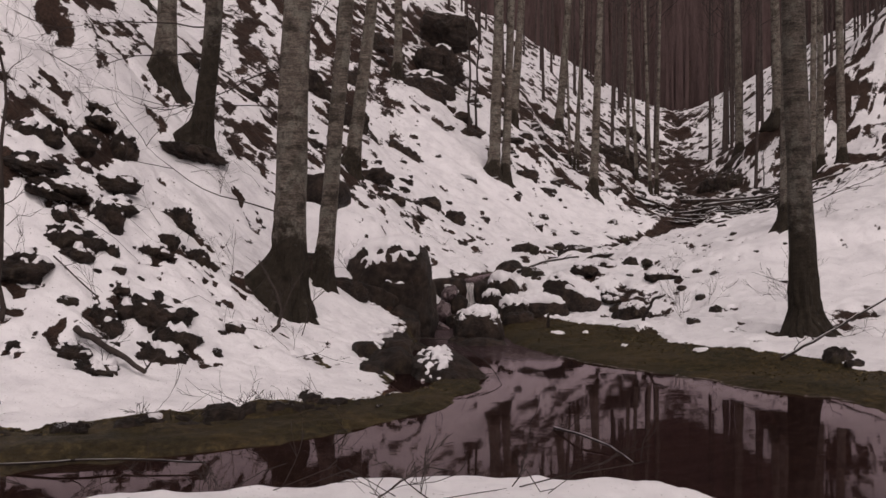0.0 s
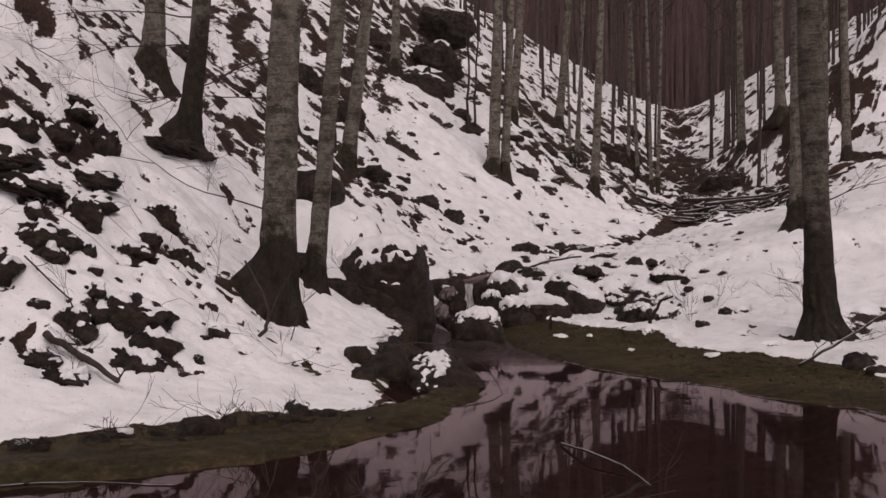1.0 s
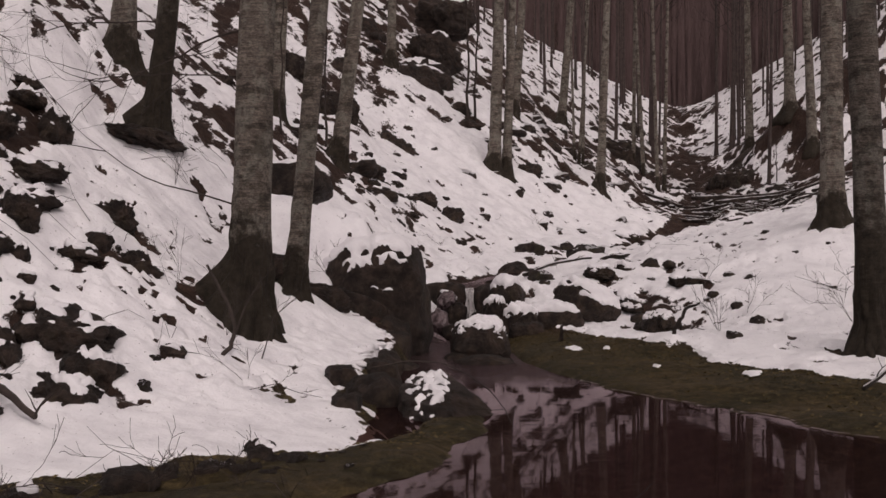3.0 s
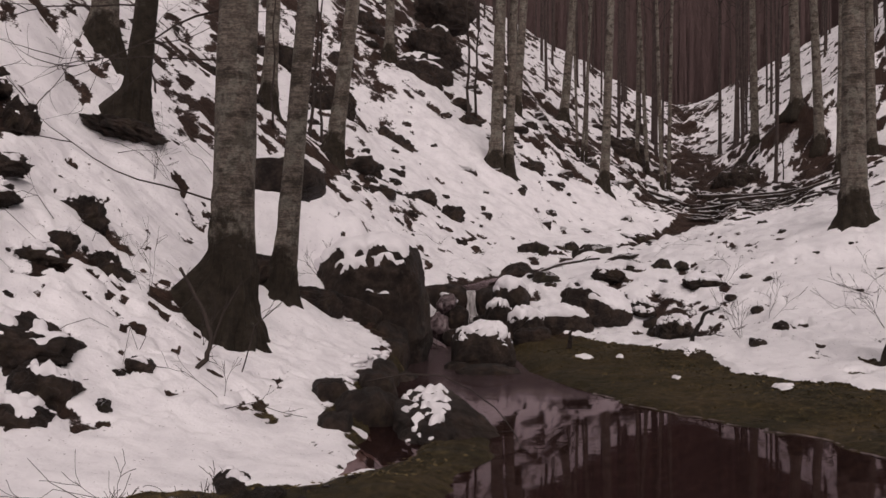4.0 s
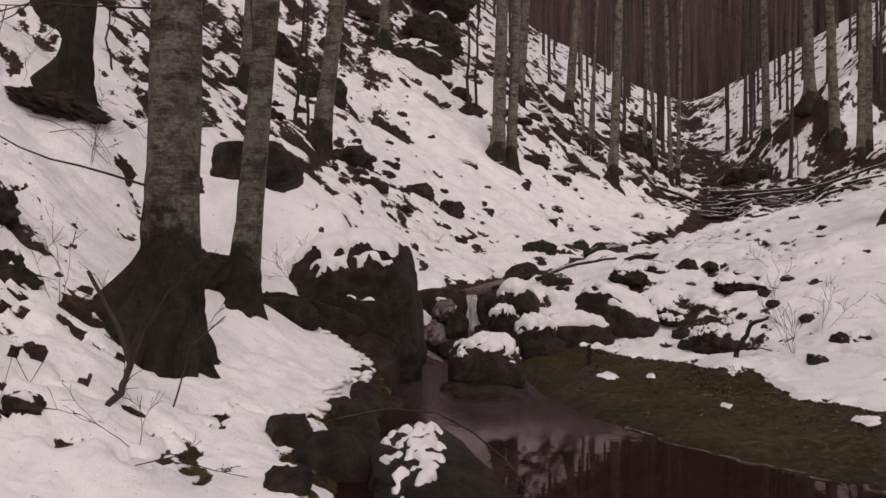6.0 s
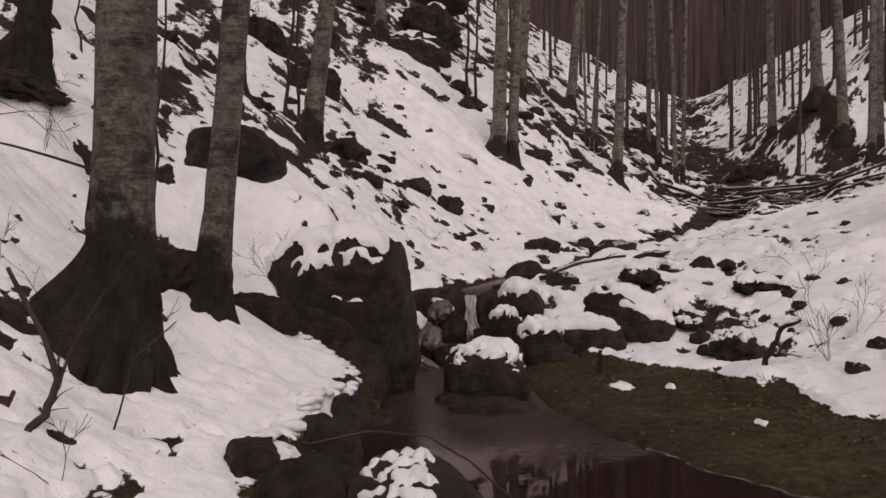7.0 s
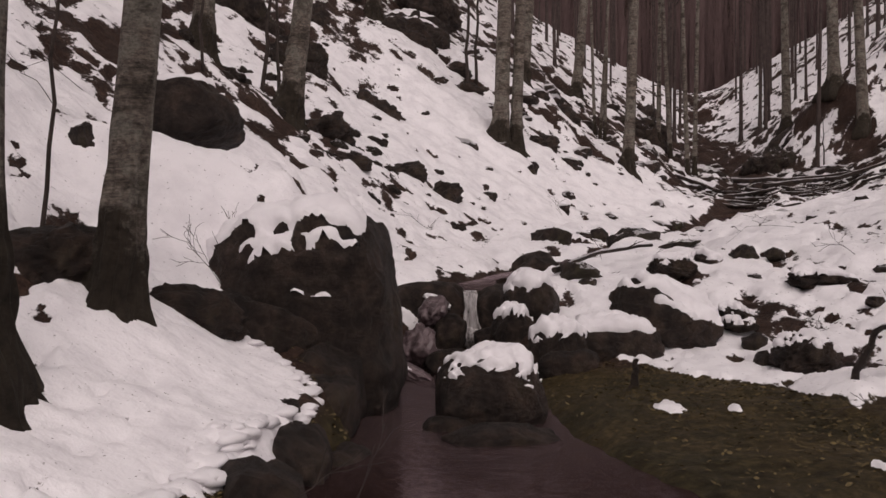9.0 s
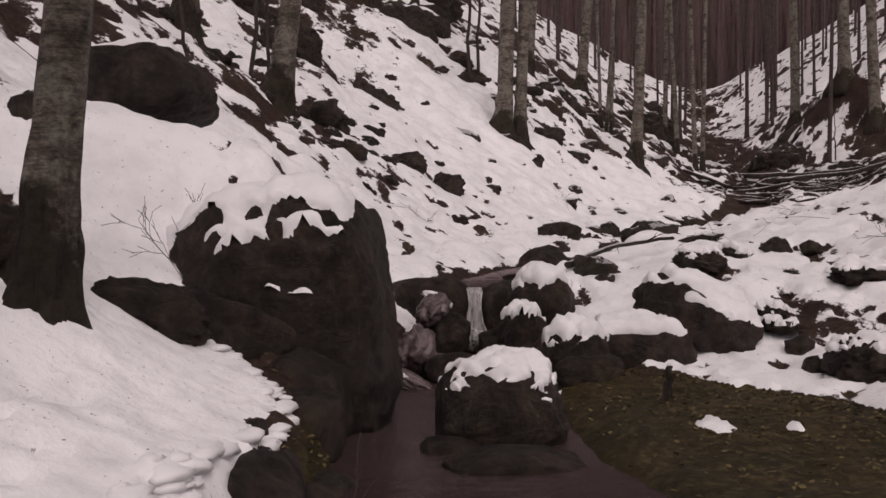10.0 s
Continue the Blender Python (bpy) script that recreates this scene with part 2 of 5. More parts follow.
def section(y, table, col):
    """A column of the valley sections at y, eased between the stations."""
    ys = table[0]
    i = np.clip(np.searchsorted(ys, y) - 1, 0, len(ys) - 2)
    f = np.clip((y - ys[i]) / (ys[i + 1] - ys[i]), 0, 1)
    v = table[col]
    slope = np.gradient(v, ys)
    flat = np.concatenate([[0], np.where((v[1:-1] - v[:-2]) * (v[2:] - v[1:-1]) <= 0, 0, slope[1:-1]), [0]])
    lim = np.concatenate([[0], 3 * np.minimum(abs(np.diff(v) / np.diff(ys))[:-1], abs(np.diff(v) / np.diff(ys))[1:]), [0]])
    t = np.clip(flat, -lim, lim)
    h = ys[i + 1] - ys[i]
    f2, f3 = f * f, f * f * f
    return v[i] * (2 * f3 - 3 * f2 + 1) + v[i + 1] * (3 * f2 - 2 * f3) + t[i] * h * (f3 - 2 * f2 + f) + t[i + 1] * h * (f3 - f2)


_rng = np.random.default_rng(7)
LATTICE = _rng.random((256, 256))


def grain(x, y, size, octaves=4, gain=0.5, seed=0):
    """Smooth fractal noise of the plan, about -1 to 1."""
    out, amp, total = 0.0, 1.0, 0.0
    px, py = np.asarray(x, float) / size + 17.3 * seed, np.asarray(y, float) / size + 9.1 * seed
    for k in range(octaves):
        ix, iy = np.floor(px).astype(int), np.floor(py).astype(int)
        fx, fy = px - ix, py - iy
        fx, fy = fx * fx * (3 - 2 * fx), fy * fy * (3 - 2 * fy)
        a, b = LATTICE[ix % 256, iy % 256], LATTICE[(ix + 1) % 256, iy % 256]
        c, d = LATTICE[ix % 256, (iy + 1) % 256], LATTICE[(ix + 1) % 256, (iy + 1) % 256]
        out = out + amp * ((a + (b - a) * fx) * (1 - fy) + (c + (d - c) * fx) * fy - 0.5) * 2
        total += amp
        amp *= gain
        px, py = px * 2.03 + 31.7, py * 2.03 + 11.9
    return out / total * 1.6


def ease(v, a, b):
    f = np.clip((v - a) / (b - a), 0, 1)
    return f * f * (3 - 2 * f)


# knolls and hollows: place in the plan, reach, height
# the low spit of mud: along its middle line, with its half width and height
SPIT = [(-4.6, 6.6, 0.75, 0.02), (-3.2, 7.0, 0.70, 0.0), (-2.2, 7.45, 0.62, -0.02), (-1.5, 7.95, 0.62, -0.03), (-0.9, 8.6, 0.60, -0.045), (-0.5, 9.3, 0.55, -0.05), (-0.1, 10.0, 0.50, -0.05), (0.08, 10.7, 0.42, -0.07), (0.02, 11.5, 0.38, -0.09)]
HUMPS = [(-1.72, 16.95, 0.5, 0.22), (-1.0, 18.0, 0.6, 0.30), (-3.35, 16.65, 0.45, 0.18), (-1.25, 14.0, 0.55, 0.14), (-1.55, 15.2, 0.7, 0.18), (-1.6, 17.7, 0.7, 0.22), (16.3, 55.3, 2.6, 1.2), (15.2, 43.7, 2.0, 0.7), (-3.6, 27.8, 1.6, -0.35), (-1.85, 17.4, 0.65, 0.14), (-3.95, 16.4, 0.8, -0.38), (-3.2, 16.6, 0.4, 0.12), (2.8, 18.3, 0.9, -0.18), (3.9, 20.6, 1.0, -0.2), (-3.5, 13.8, 0.5, -0.15), (2.4, 40.0, 1.6, 0.45), (26, 70, 5.0, -1.2), (-1.1, 32.8, 1.5, -0.3)]


def tall(r):
    """The slopes ease off high above the brook."""
    return np.where(r < 11, r, 11 + 22 * (1 - np.exp(-(r - 11).clip(0) / 22)))


def base_height(x, y):
    x, y = np.broadcast_arrays(np.asarray(x, float), np.asarray(y, float))
    xs, zs = section(y, LEFT_T, 1), section(y, LEFT_T, 2)
    u = xs - x
    z = zs.copy()
    for k, side, w, h, s in ((np.where(y < 20, 0.45, 0.15), u, section(y, LEFT_T, 3), section(y, LEFT_T, 4), section(y, LEFT_T, 5)), (0.15, -u, section(y, RIGHT_T, 1), section(y, RIGHT_T, 2), section(y, RIGHT_T, 3))):
        d = np.clip(side - w, 0, None)
        z = z + np.where(side > 0, h * ease(side, k * w, w) + tall(s * (np.sqrt(d * d + 1) - 1)), 0)
    for cx, cy, r, a in HUMPS:
        z = z + a * np.exp(-(((x - cx) ** 2 + (y - cy) ** 2) / (r * r)))
    sx, sy = x + 0.10 * grain(x, y, 0.6, 3, 0.5, 23), y + 0.10 * grain(x, y, 0.6, 3, 0.5, 24)
    low = (y < 13) & (x < 2)
    for (ax, ay, ar, ah), (bx, by, br, bh) in zip(SPIT, SPIT[1:]):
        q = np.clip(((sx - ax) * (bx - ax) + (sy - ay) * (by - ay)) / ((bx - ax) ** 2 + (by - ay) ** 2), 0, 1)
        d = np.hypot(sx - ax - q * (bx - ax), sy - ay - q * (by - ay)) / (ar + q * (br - ar))
        z = np.where(low, np.maximum(z, ah + q * (bh - ah) - 0.13 * ease(d, 0.35, 1.25) - 0.5 * ease(d, 1.1, 2.6)), z)
    # the near bank that the walk starts from
    lip = 5.85 + 0.25 * np.sin(x * 1.4 + 1.2) + 0.12 * grain(x, y, 0.9, 3, 0.5, 3) - 0.7 * ease(x, 0.7, 2.5) - 0.5 * ease(-x, 0.6, 2.6)
    near = ease(lip - y, -0.12, 0.42)
    z = np.maximum(z, z * (1 - near) + near * (0.03 + 0.03 * (5 - y).clip(0, 3)))
    # beyond the saddle the land falls, then a wooded hill closes the valley
    far = np.clip(y - 108, 0, None)
    z = z - 0.35 * np.clip(far, 0, 30) + 0.62 * np.clip(y - 150, 0, 260)
    return z


# where the snow ends beside the pond: along, then across, on the far and on the near side of the flat
SHORE_R = ([5, 9, 12.3, 14.6, 16.9, 17.9, 18.6, 20], [6.5, 5.2, 4.0, 2.9, 2.3, 1.65, 1.25, 1.0])
SHORE_L = ([5.6, 6.5, 7.7, 8.2, 9.15, 9.7, 10.1, 10.5, 11.0, 11.4, 12, 13.4, 14.2, 14.9, 15.5, 16.0, 16.4, 17, 20], [-4.6, -3.8, -3.0, -2.4, -1.57, -0.55, -0.22, -0.28, -0.45, -0.58, -0.68, -0.72, -0.62, -0.5, -0.48, -0.80, -1.12, -1.2, -0.5])
# thinner snow: place in the plan, reach, amount
BARE = [
    (-2.7, 10.3, 0.45, 0.12), (-2.0, 9.3, 0.8, -0.3), (-1.6, 10.4, 0.7, -0.25), (-2.2, 11.7, 0.5, -0.12), (-3.3, 8.7, 0.8, -0.3), (-3.6, 16.3, 0.9, -0.3), (-3.0, 15.0, 0.9, -0.15), (-4.9, 19.3, 0.7, 0.15), (-4.2, 22.0, 1.0, 0.28), (-4.2, 27.0, 1.2, 0.3), (-4.4, 13.2, 0.8, 0.12), (-6.2, 17.0, 2.0, 0.30), (-4.1, 20.5, 1.3, 0.14), (-3.0, 22.5, 1.2, 0.2), (-2.0, 13.3, 0.4, 0.35), (-1.2, 14.3, 0.6, -0.3), (-1.15, 12.7, 0.45, -0.4),
    (-2.0, 26.3, 1.2, 0.26), (-1.1, 29.8, 1.5, -0.12), (-3.5, 25.8, 0.9, 0.35), (-3.7, 31.5, 1.7, 0.5), (-1.6, 36, 1.2, 0.12), (-2.5, 29.5, 0.8, 0.2), (-2.2, 24.2, 0.6, 0.2), (-1.2, 25.7, 0.5, 0.22), (-4.2, 36.7, 1.6, 0.2), (-2.0, 44.4, 2.5, 0.15), (0.2, 52.0, 2.5, 0.3), (0.9, 48.2, 2.0, 0.25), (-4.5, 29.8, 1.3, 0.28), (-3.3, 40.5, 2.2, 0.4), (-5.5, 21.0, 1.0, 0.35), (-5.1, 21.6, 0.8, 0.30), (-4.9, 23.8, 0.7, 0.30), (-5.9, 32.9, 1.0, 0.30), (-3.4, 22.4, 0.5, 0.20), (-4.7, 37.3, 1.2, 0.35), (-3.3, 38.2, 1.0, 0.30), (4.2, 49.4, 1.2, 0.2), (7.5, 49.4, 1.0, 0.2), (-3.0, 44, 4.0, 0.12), (-5.0, 36, 3.0, 0.25), (-1.2, 15.6, 0.75, -0.35), (-1.55, 16.8, 0.45, -0.7), (-2.2, 17.6, 0.6, -0.2), (-2.1, 15.75, 0.3, 0.4), (0.4, 34.8, 1.7, -0.28),
    (-6.5, 26, 2.0, 0.3), (5.5, 44.0, 4.0, 0.12), (15.0, 56.5, 3.0, 0.6), (11.0, 46.5, 3.0, 0.5), (12.8, 53, 3.0, 0.34), (14.5, 45, 1.8, 0.3), (15, 66, 6.0, 0.35), (3.0, 19.5, 1.3, 0.08), (-1.2, 18.5, 1.0, -0.2),
]


# rocks breaking through the snow of the near slope: place in the plan, half width, half height
OUTCROP_HIGH = [(-4.72, 12.88, 0.20, 0.13), (-4.49, 12.92, 0.15, 0.13), (-4.34, 13.56, 0.19, 0.15), (-4.48, 14.74, 0.19, 0.11), (-4.14, 14.58, 0.20, 0.22), (-3.83, 13.18, 0.25, 0.10),
                (-4.21, 12.34, 0.31, 0.12), (-4.44, 12.36, 0.29, 0.11), (-4.7, 13.8, 0.10, 0.07), (-4.57, 15.06, 0.15, 0.07), (-4.1, 12.98, 0.08, 0.06), (-4.23, 12.08, 0.24, 0.05)]
OUTCROP_MIDDLE = [(-3.79, 11.64, 0.28, 0.19), (-3.62, 12.26, 0.18, 0.16), (-3.69, 12.7, 0.24, 0.09), (-3.98, 11.84, 0.11, 0.08), (-3.66, 11.34, 0.15, 0.08), (-3.42, 11.74, 0.07, 0.06), (-3.29, 11.5, 0.07, 0.04),
                  (-4.04, 10.9, 0.24, 0.14), (-3.24, 13.75, 0.20, 0.17), (-3.12, 12.8, 0.12, 0.11), (-3.17, 12.38, 0.18, 0.07), (-2.82, 12.95, 0.16, 0.14), (-2.68, 13.0, 0.09, 0.05)]
OUTCROP_LOW = [(-2.78, 10.98, 0.30, 0.16), (-2.51, 10.56, 0.20, 0.16), (-2.54, 10.08, 0.22, 0.13), (-3.21, 10.64, 0.14, 0.11), (-3.06, 10.46, 0.10, 0.08), (-3.02, 10.76, 0.11, 0.07), (-2.88, 9.48, 0.18, 0.08),
               (-3.22, 9.8, 0.15, 0.07), (-3.13, 11.02, 0.08, 0.06), (-2.1, 11.36, 0.10, 0.06), (-1.14, 9.68, 0.10, 0.06), (-2.11, 8.22, 0.08, 0.04)]


def lumps(x, y):
    """Hummocks and small steps of the slopes."""
    far = ease(y, 19, 25)
    left = ease(section(y, LEFT_T, 1) - x, 1.6, 2.6) * (1 - far) * ease(y, 9, 11)
    big = 0.17 * grain(x, y * 0.8, 0.95, 3, 0.55, 41) + 0.06 * grain(x, y * 0.8, 0.33, 2, 0.5, 42)
    return far * big * (0.55 + 0.6 * ease(y, 30, 50)) + left * 0.05 * grain(x, y, 0.4, 3, 0.55, 43)


def snow_depth(x, y, z):
    """How far the snow wins over bare litter, 0 to 1."""
    cover = 0.83 + 0.0 * x
    for cx, cy, r, a in BARE:
        cover = cover - a * np.exp(-(((x - cx) ** 2 + ((y - cy) * 0.6) ** 2) / (r * r)))
    near = y < 16.5
    for cx, cy, rx, _ in OUTCROP_HIGH + OUTCROP_MIDDLE + OUTCROP_LOW:
        if np.any(near):
            cover = cover - 0.42 * np.where(near, np.exp(-(((x - cx) ** 2 + ((y - cy) * 0.7) ** 2) / (1.0 * rx + 0.03) ** 2) ** 2), 0)
    cover = cover - 0.10 * ease(y, 36, 46)
    cover = np.maximum(cover, 0.51)
    w = ease(y, 22, 50)
    fine = grain(x, y * 0.4, 0.24, 4, 0.6, 1) * (1 - w) + grain(x, y * 0.32, 0.45, 4, 0.65, 8) * w
    s = cover + fine * 0.42 + grain(x, y * 0.45, 1.4, 3, 0.5, 2) * 0.20
    pits = ease(grain(x, y * 0.45, 0.12, 2, 0.5, 12), 0.42, 0.8) * ease(grain(x, y * 0.6, 0.9, 3, 0.5, 13), -0.3, 0.4) * (1 - ease(y, 26, 34))
    s = s - 0.55 * pits
    holes = ease(grain(x, y * 0.6, 0.085, 2, 0.5, 31), 0.40, 0.64) * (np.exp(-(((x + 2.2) / 1.1) ** 2 + ((y - 12.2) / 1.7) ** 2)) + 0.8 * np.exp(-(((x + 3.4) / 1.2) ** 2 + ((y - 15.0) / 1.6) ** 2)))
    s = s - 0.75 * holes
    # steep little faces hold no snow
    steep = (lumps(x, y + 0.05) - lumps(x, y - 0.05)) / 0.1
    s = s - (0.14 + 0.28 * ease(y, 18, 22)) * ease(steep, 0.10, 0.42) + 0.10 * ease(-steep, 0.05, 0.3)
    wave = 0.20 * grain(x, y * 0.6, 0.36, 4, 0.6, 9)
    wet = np.where(x > 0.3, np.interp(y, *SHORE_R) - x, x - np.interp(y, *SHORE_L)) + wave
    s = np.where(y < 19.8, s - 1.3 * ease(wet, -0.16, 0.12) * ease(y + 0.5 * grain(x, y, 1.2, 3, 0.5, 18), 4.2, 5.2) * (1 - ease(z, 0.5, 0.75)), s)
    for cx, cy, r in ((1.62, 15.95, 0.13), (1.98, 15.75, 0.06), (2.25, 14.15, 0.07), (3.0, 13.3, 0.12)):
        s = s + 2.4 * ease(0.35 - np.hypot((x - cx) / r, (y - cy) / (2.2 * r)) - 0.4 * grain(x, y, 0.1, 3, 0.5, 15), -0.6, 0.1) * (abs(x - cx) < 0.5)
    bed = abs(x - section(y, LEFT_T, 1))
    s = np.where(y > 19.6, s - (0.8 - 0.5 * ease(y, 44, 60)) * (1 - ease(bed, 0.2, 0.45 + 0.022 * np.clip(y - 18, 0, 100))), s)
    lip = np.where(z > -0.03, 1.2, -1)
    return np.where(y > 112, -1, np.where(y + ease(abs(x), 2.2, 3.6) * (0.5 + 1.1 * grain(x, y, 1.3, 4, 0.5, 22)) < 6.3, np.where(z > -0.05, np.maximum(lip, s), s), s))


def ground_height(x, y):
    """Ground with its snow, as the meshes stand on it."""
    z = base_height(x, y)
    calm = ease(z, -0.15, 0.15)
    z = z + (y < 20) * (1 - calm) * 0.045 * grain(x, y, 0.7, 4, 0.6, 17)
    z = z + calm * (0.05 * grain(x, y, 1.1, 4, 0.5, 4) + (0.25 * ease(y, 24, 40)) * grain(x, y, 3.5, 4, 0.5, 5))
    s = np.clip(snow_depth(x, y, z), 0, 1)
    z = z + calm * lumps(x, y)
    rough = grain(x, y, 0.22, 3, 0.55, 6)
    bare = 1 - ease(s, 0.3, 0.7)
    stony = ease(z, 0.02, 0.2)
    z = z + calm * (0.08 * ease(s, 0.25, 0.95) + (0.008 + 0.05 * bare * stony) * rough + (1 - bare) * (0.024 * grain(x, y * 0.7, 0.34, 3, 0.5, 14) + 0.010 * grain(x, y * 0.75, 0.11, 2, 0.5, 16) * (1 - ease(y, 24, 34))))
    return z


def stand(x, y, sink=0.0):
    return float(ground_height(np.array([x]), np.array([y]))[0]) - sink


def grid_mesh(name, xs, ys_rows, mat):
    """A sheet from arrays of plan places, rows by columns."""
    z = ground_height(xs, ys_rows)
    rows, cols = z.shape
    me = bpy.data.meshes.new(name)
    co = np.stack([xs, ys_rows, z], -1).reshape(-1, 3)
    i = np.arange(rows * cols).reshape(rows, cols)
    quads = np.stack([i[:-1, :-1], i[:-1, 1:], i[1:, 1:], i[1:, :-1]], -1).reshape(-1, 4)
    me.vertices.add(len(co))
    me.vertices.foreach_set("co", co.ravel())
    me.loops.add(quads.size)
    me.loops.foreach_set("vertex_index", quads.ravel())
    me.polygons.add(len(quads))
    me.polygons.foreach_set("loop_start", np.arange(0, quads.size, 4))
    me.update(calc_edges=True)
    me.polygons.foreach_set("use_smooth", np.ones(len(quads), bool))
    flat = base_height(xs, ys_rows)
    snow = np.clip(snow_depth(xs, ys_rows, flat), 0, 1)
    mud = (1 - ease(flat, 0.04, 0.14)) * (ys_rows < 20.5)
    for key, v in (("snow", snow), ("mud", mud)):
        me.attributes.new(key, "FLOAT", "POINT").data.foreach_set("value", v.ravel().astype(np.float32))
    me.materials.append(mat)
    return new(name, me)


steps = [np.linspace(-45, 4.6, 30, endpoint=False), np.linspace(4.6, 20.5, 400, endpoint=False), np.linspace(20.5, 45, 230, endpoint=False),
         np.linspace(45, 112, 190, endpoint=False), np.linspace(112, 420, 40)]
along = np.concatenate(steps)
side = np.linspace(-1, 1, 561)
side = np.sign(side) * (0.35 * abs(side) + 0.65 * abs(side) ** 3)
half = 7 + 0.95 * np.clip(along, 0, None) + 0.6 * np.clip(-along, 0, None)
mid = 0.10 * np.clip(along, 0, 110)
outer = np.array([1.15, 1.4, 1.9, 2.8, 4.5, 8.0])
side = np.concatenate([-outer[::-1], side, outer])
XS = mid[:, None] + side[None, :] * half[:, None]
YS = np.repeat(along[:, None], len(side), 1)
ground = grid_mesh("ground", XS, YS, GROUND)
tagged(ground, "snow-covered forest floor with dark leaf litter showing through", "ground", kind="structure")


# ---- makers ----
def part(name, verts, faces, mat, parent=None, label="", smooth=True):
    me = bpy.data.meshes.new(name)
    me.from_pydata([tuple(v) for v in verts], [], [tuple(f) for f in faces])
    if smooth:
        me.polygons.foreach_set("use_smooth", np.ones(len(me.polygons), bool))
    me.materials.append(mat)
    ob = new(name, me)
    ob.parent = parent
    if label:
        tagged(ob, label)
    return ob


def thing(name, at, label, category, group="", kind=""):
    ob = new(name)
    ob.empty_display_size = 0.2
    ob.location = at
    return tagged(ob, label, category, group, kind)


def tube(path, radii, sides=8, wobble=None, verts=None, faces=None):
    """A round limb along a path, appended to verts and faces."""
    verts, faces = ([] if verts is None else verts), ([] if faces is None else faces)
    path = [Vector(p) for p in path]
    first = len(verts)
    ref = Vector((0.31, 0.95, 0.05))
    for k, p in enumerate(path):
        way = (path[min(k + 1, len(path) - 1)] - path[max(k - 1, 0)]).normalized()
        a = way.cross(ref)
        a = a.normalized() if a.length > 1e-4 else Vector((1, 0, 0))
        b = way.cross(a)
        for j in range(sides):
            t = 2 * math.pi * j / sides
            r = radii[k] * (wobble(t, k) if wobble else 1.0)
            verts.append(p + (a * math.cos(t) + b * math.sin(t)) * r)
    for k in range(len(path) - 1):
        for j in range(sides):
            q, w = first + k * sides + j, first + k * sides + (j + 1) % sides
            faces.append((q, w, w + sides, q + sides))
    faces.append(tuple(first + j for j in reversed(range(sides))))
    faces.append(tuple(first + (len(path) - 1) * sides + j for j in range(sides)))
    return verts, faces


def bent_path(rng, start, way, length, steps, bend=0.25, lift=0.0):
    p, d = Vector(start), Vector(way).normalized()
    out = [p.copy()]
    for _ in range(steps):
        d = (d + Vector((rng.uniform(-bend, bend), rng.uniform(-bend, bend), rng.uniform(-bend, bend) + lift))).normalized()
        p = p + d * (length / steps)
        out.append(p.copy())
    return out


def spray(rng, start, way, length, radius, depth, verts, faces, bend=0.22, lift=0.02, forks=3):
    """A limb that forks into finer twigs."""
    n = 9 if depth else 6
    path = bent_path(rng, start, way, length, n, bend, lift)
    tube(path, [max(radius * (1 - 0.8 * k / n), 0.0016) for k in range(n + 1)], 5 if depth > 1 else 4, None, verts, faces)
    if depth:
        for _ in range(forks):
            k = rng.randint(3, n)
            d = (path[k] - path[k - 1]).normalized()
            off = Vector((rng.uniform(-1, 1), rng.uniform(-1, 1), rng.uniform(-0.5, 0.8)))
            spray(rng, path[k], d + off * 0.8, length * rng.uniform(0.4, 0.62), radius * 0.5, depth - 1, verts, faces, bend, lift, forks)


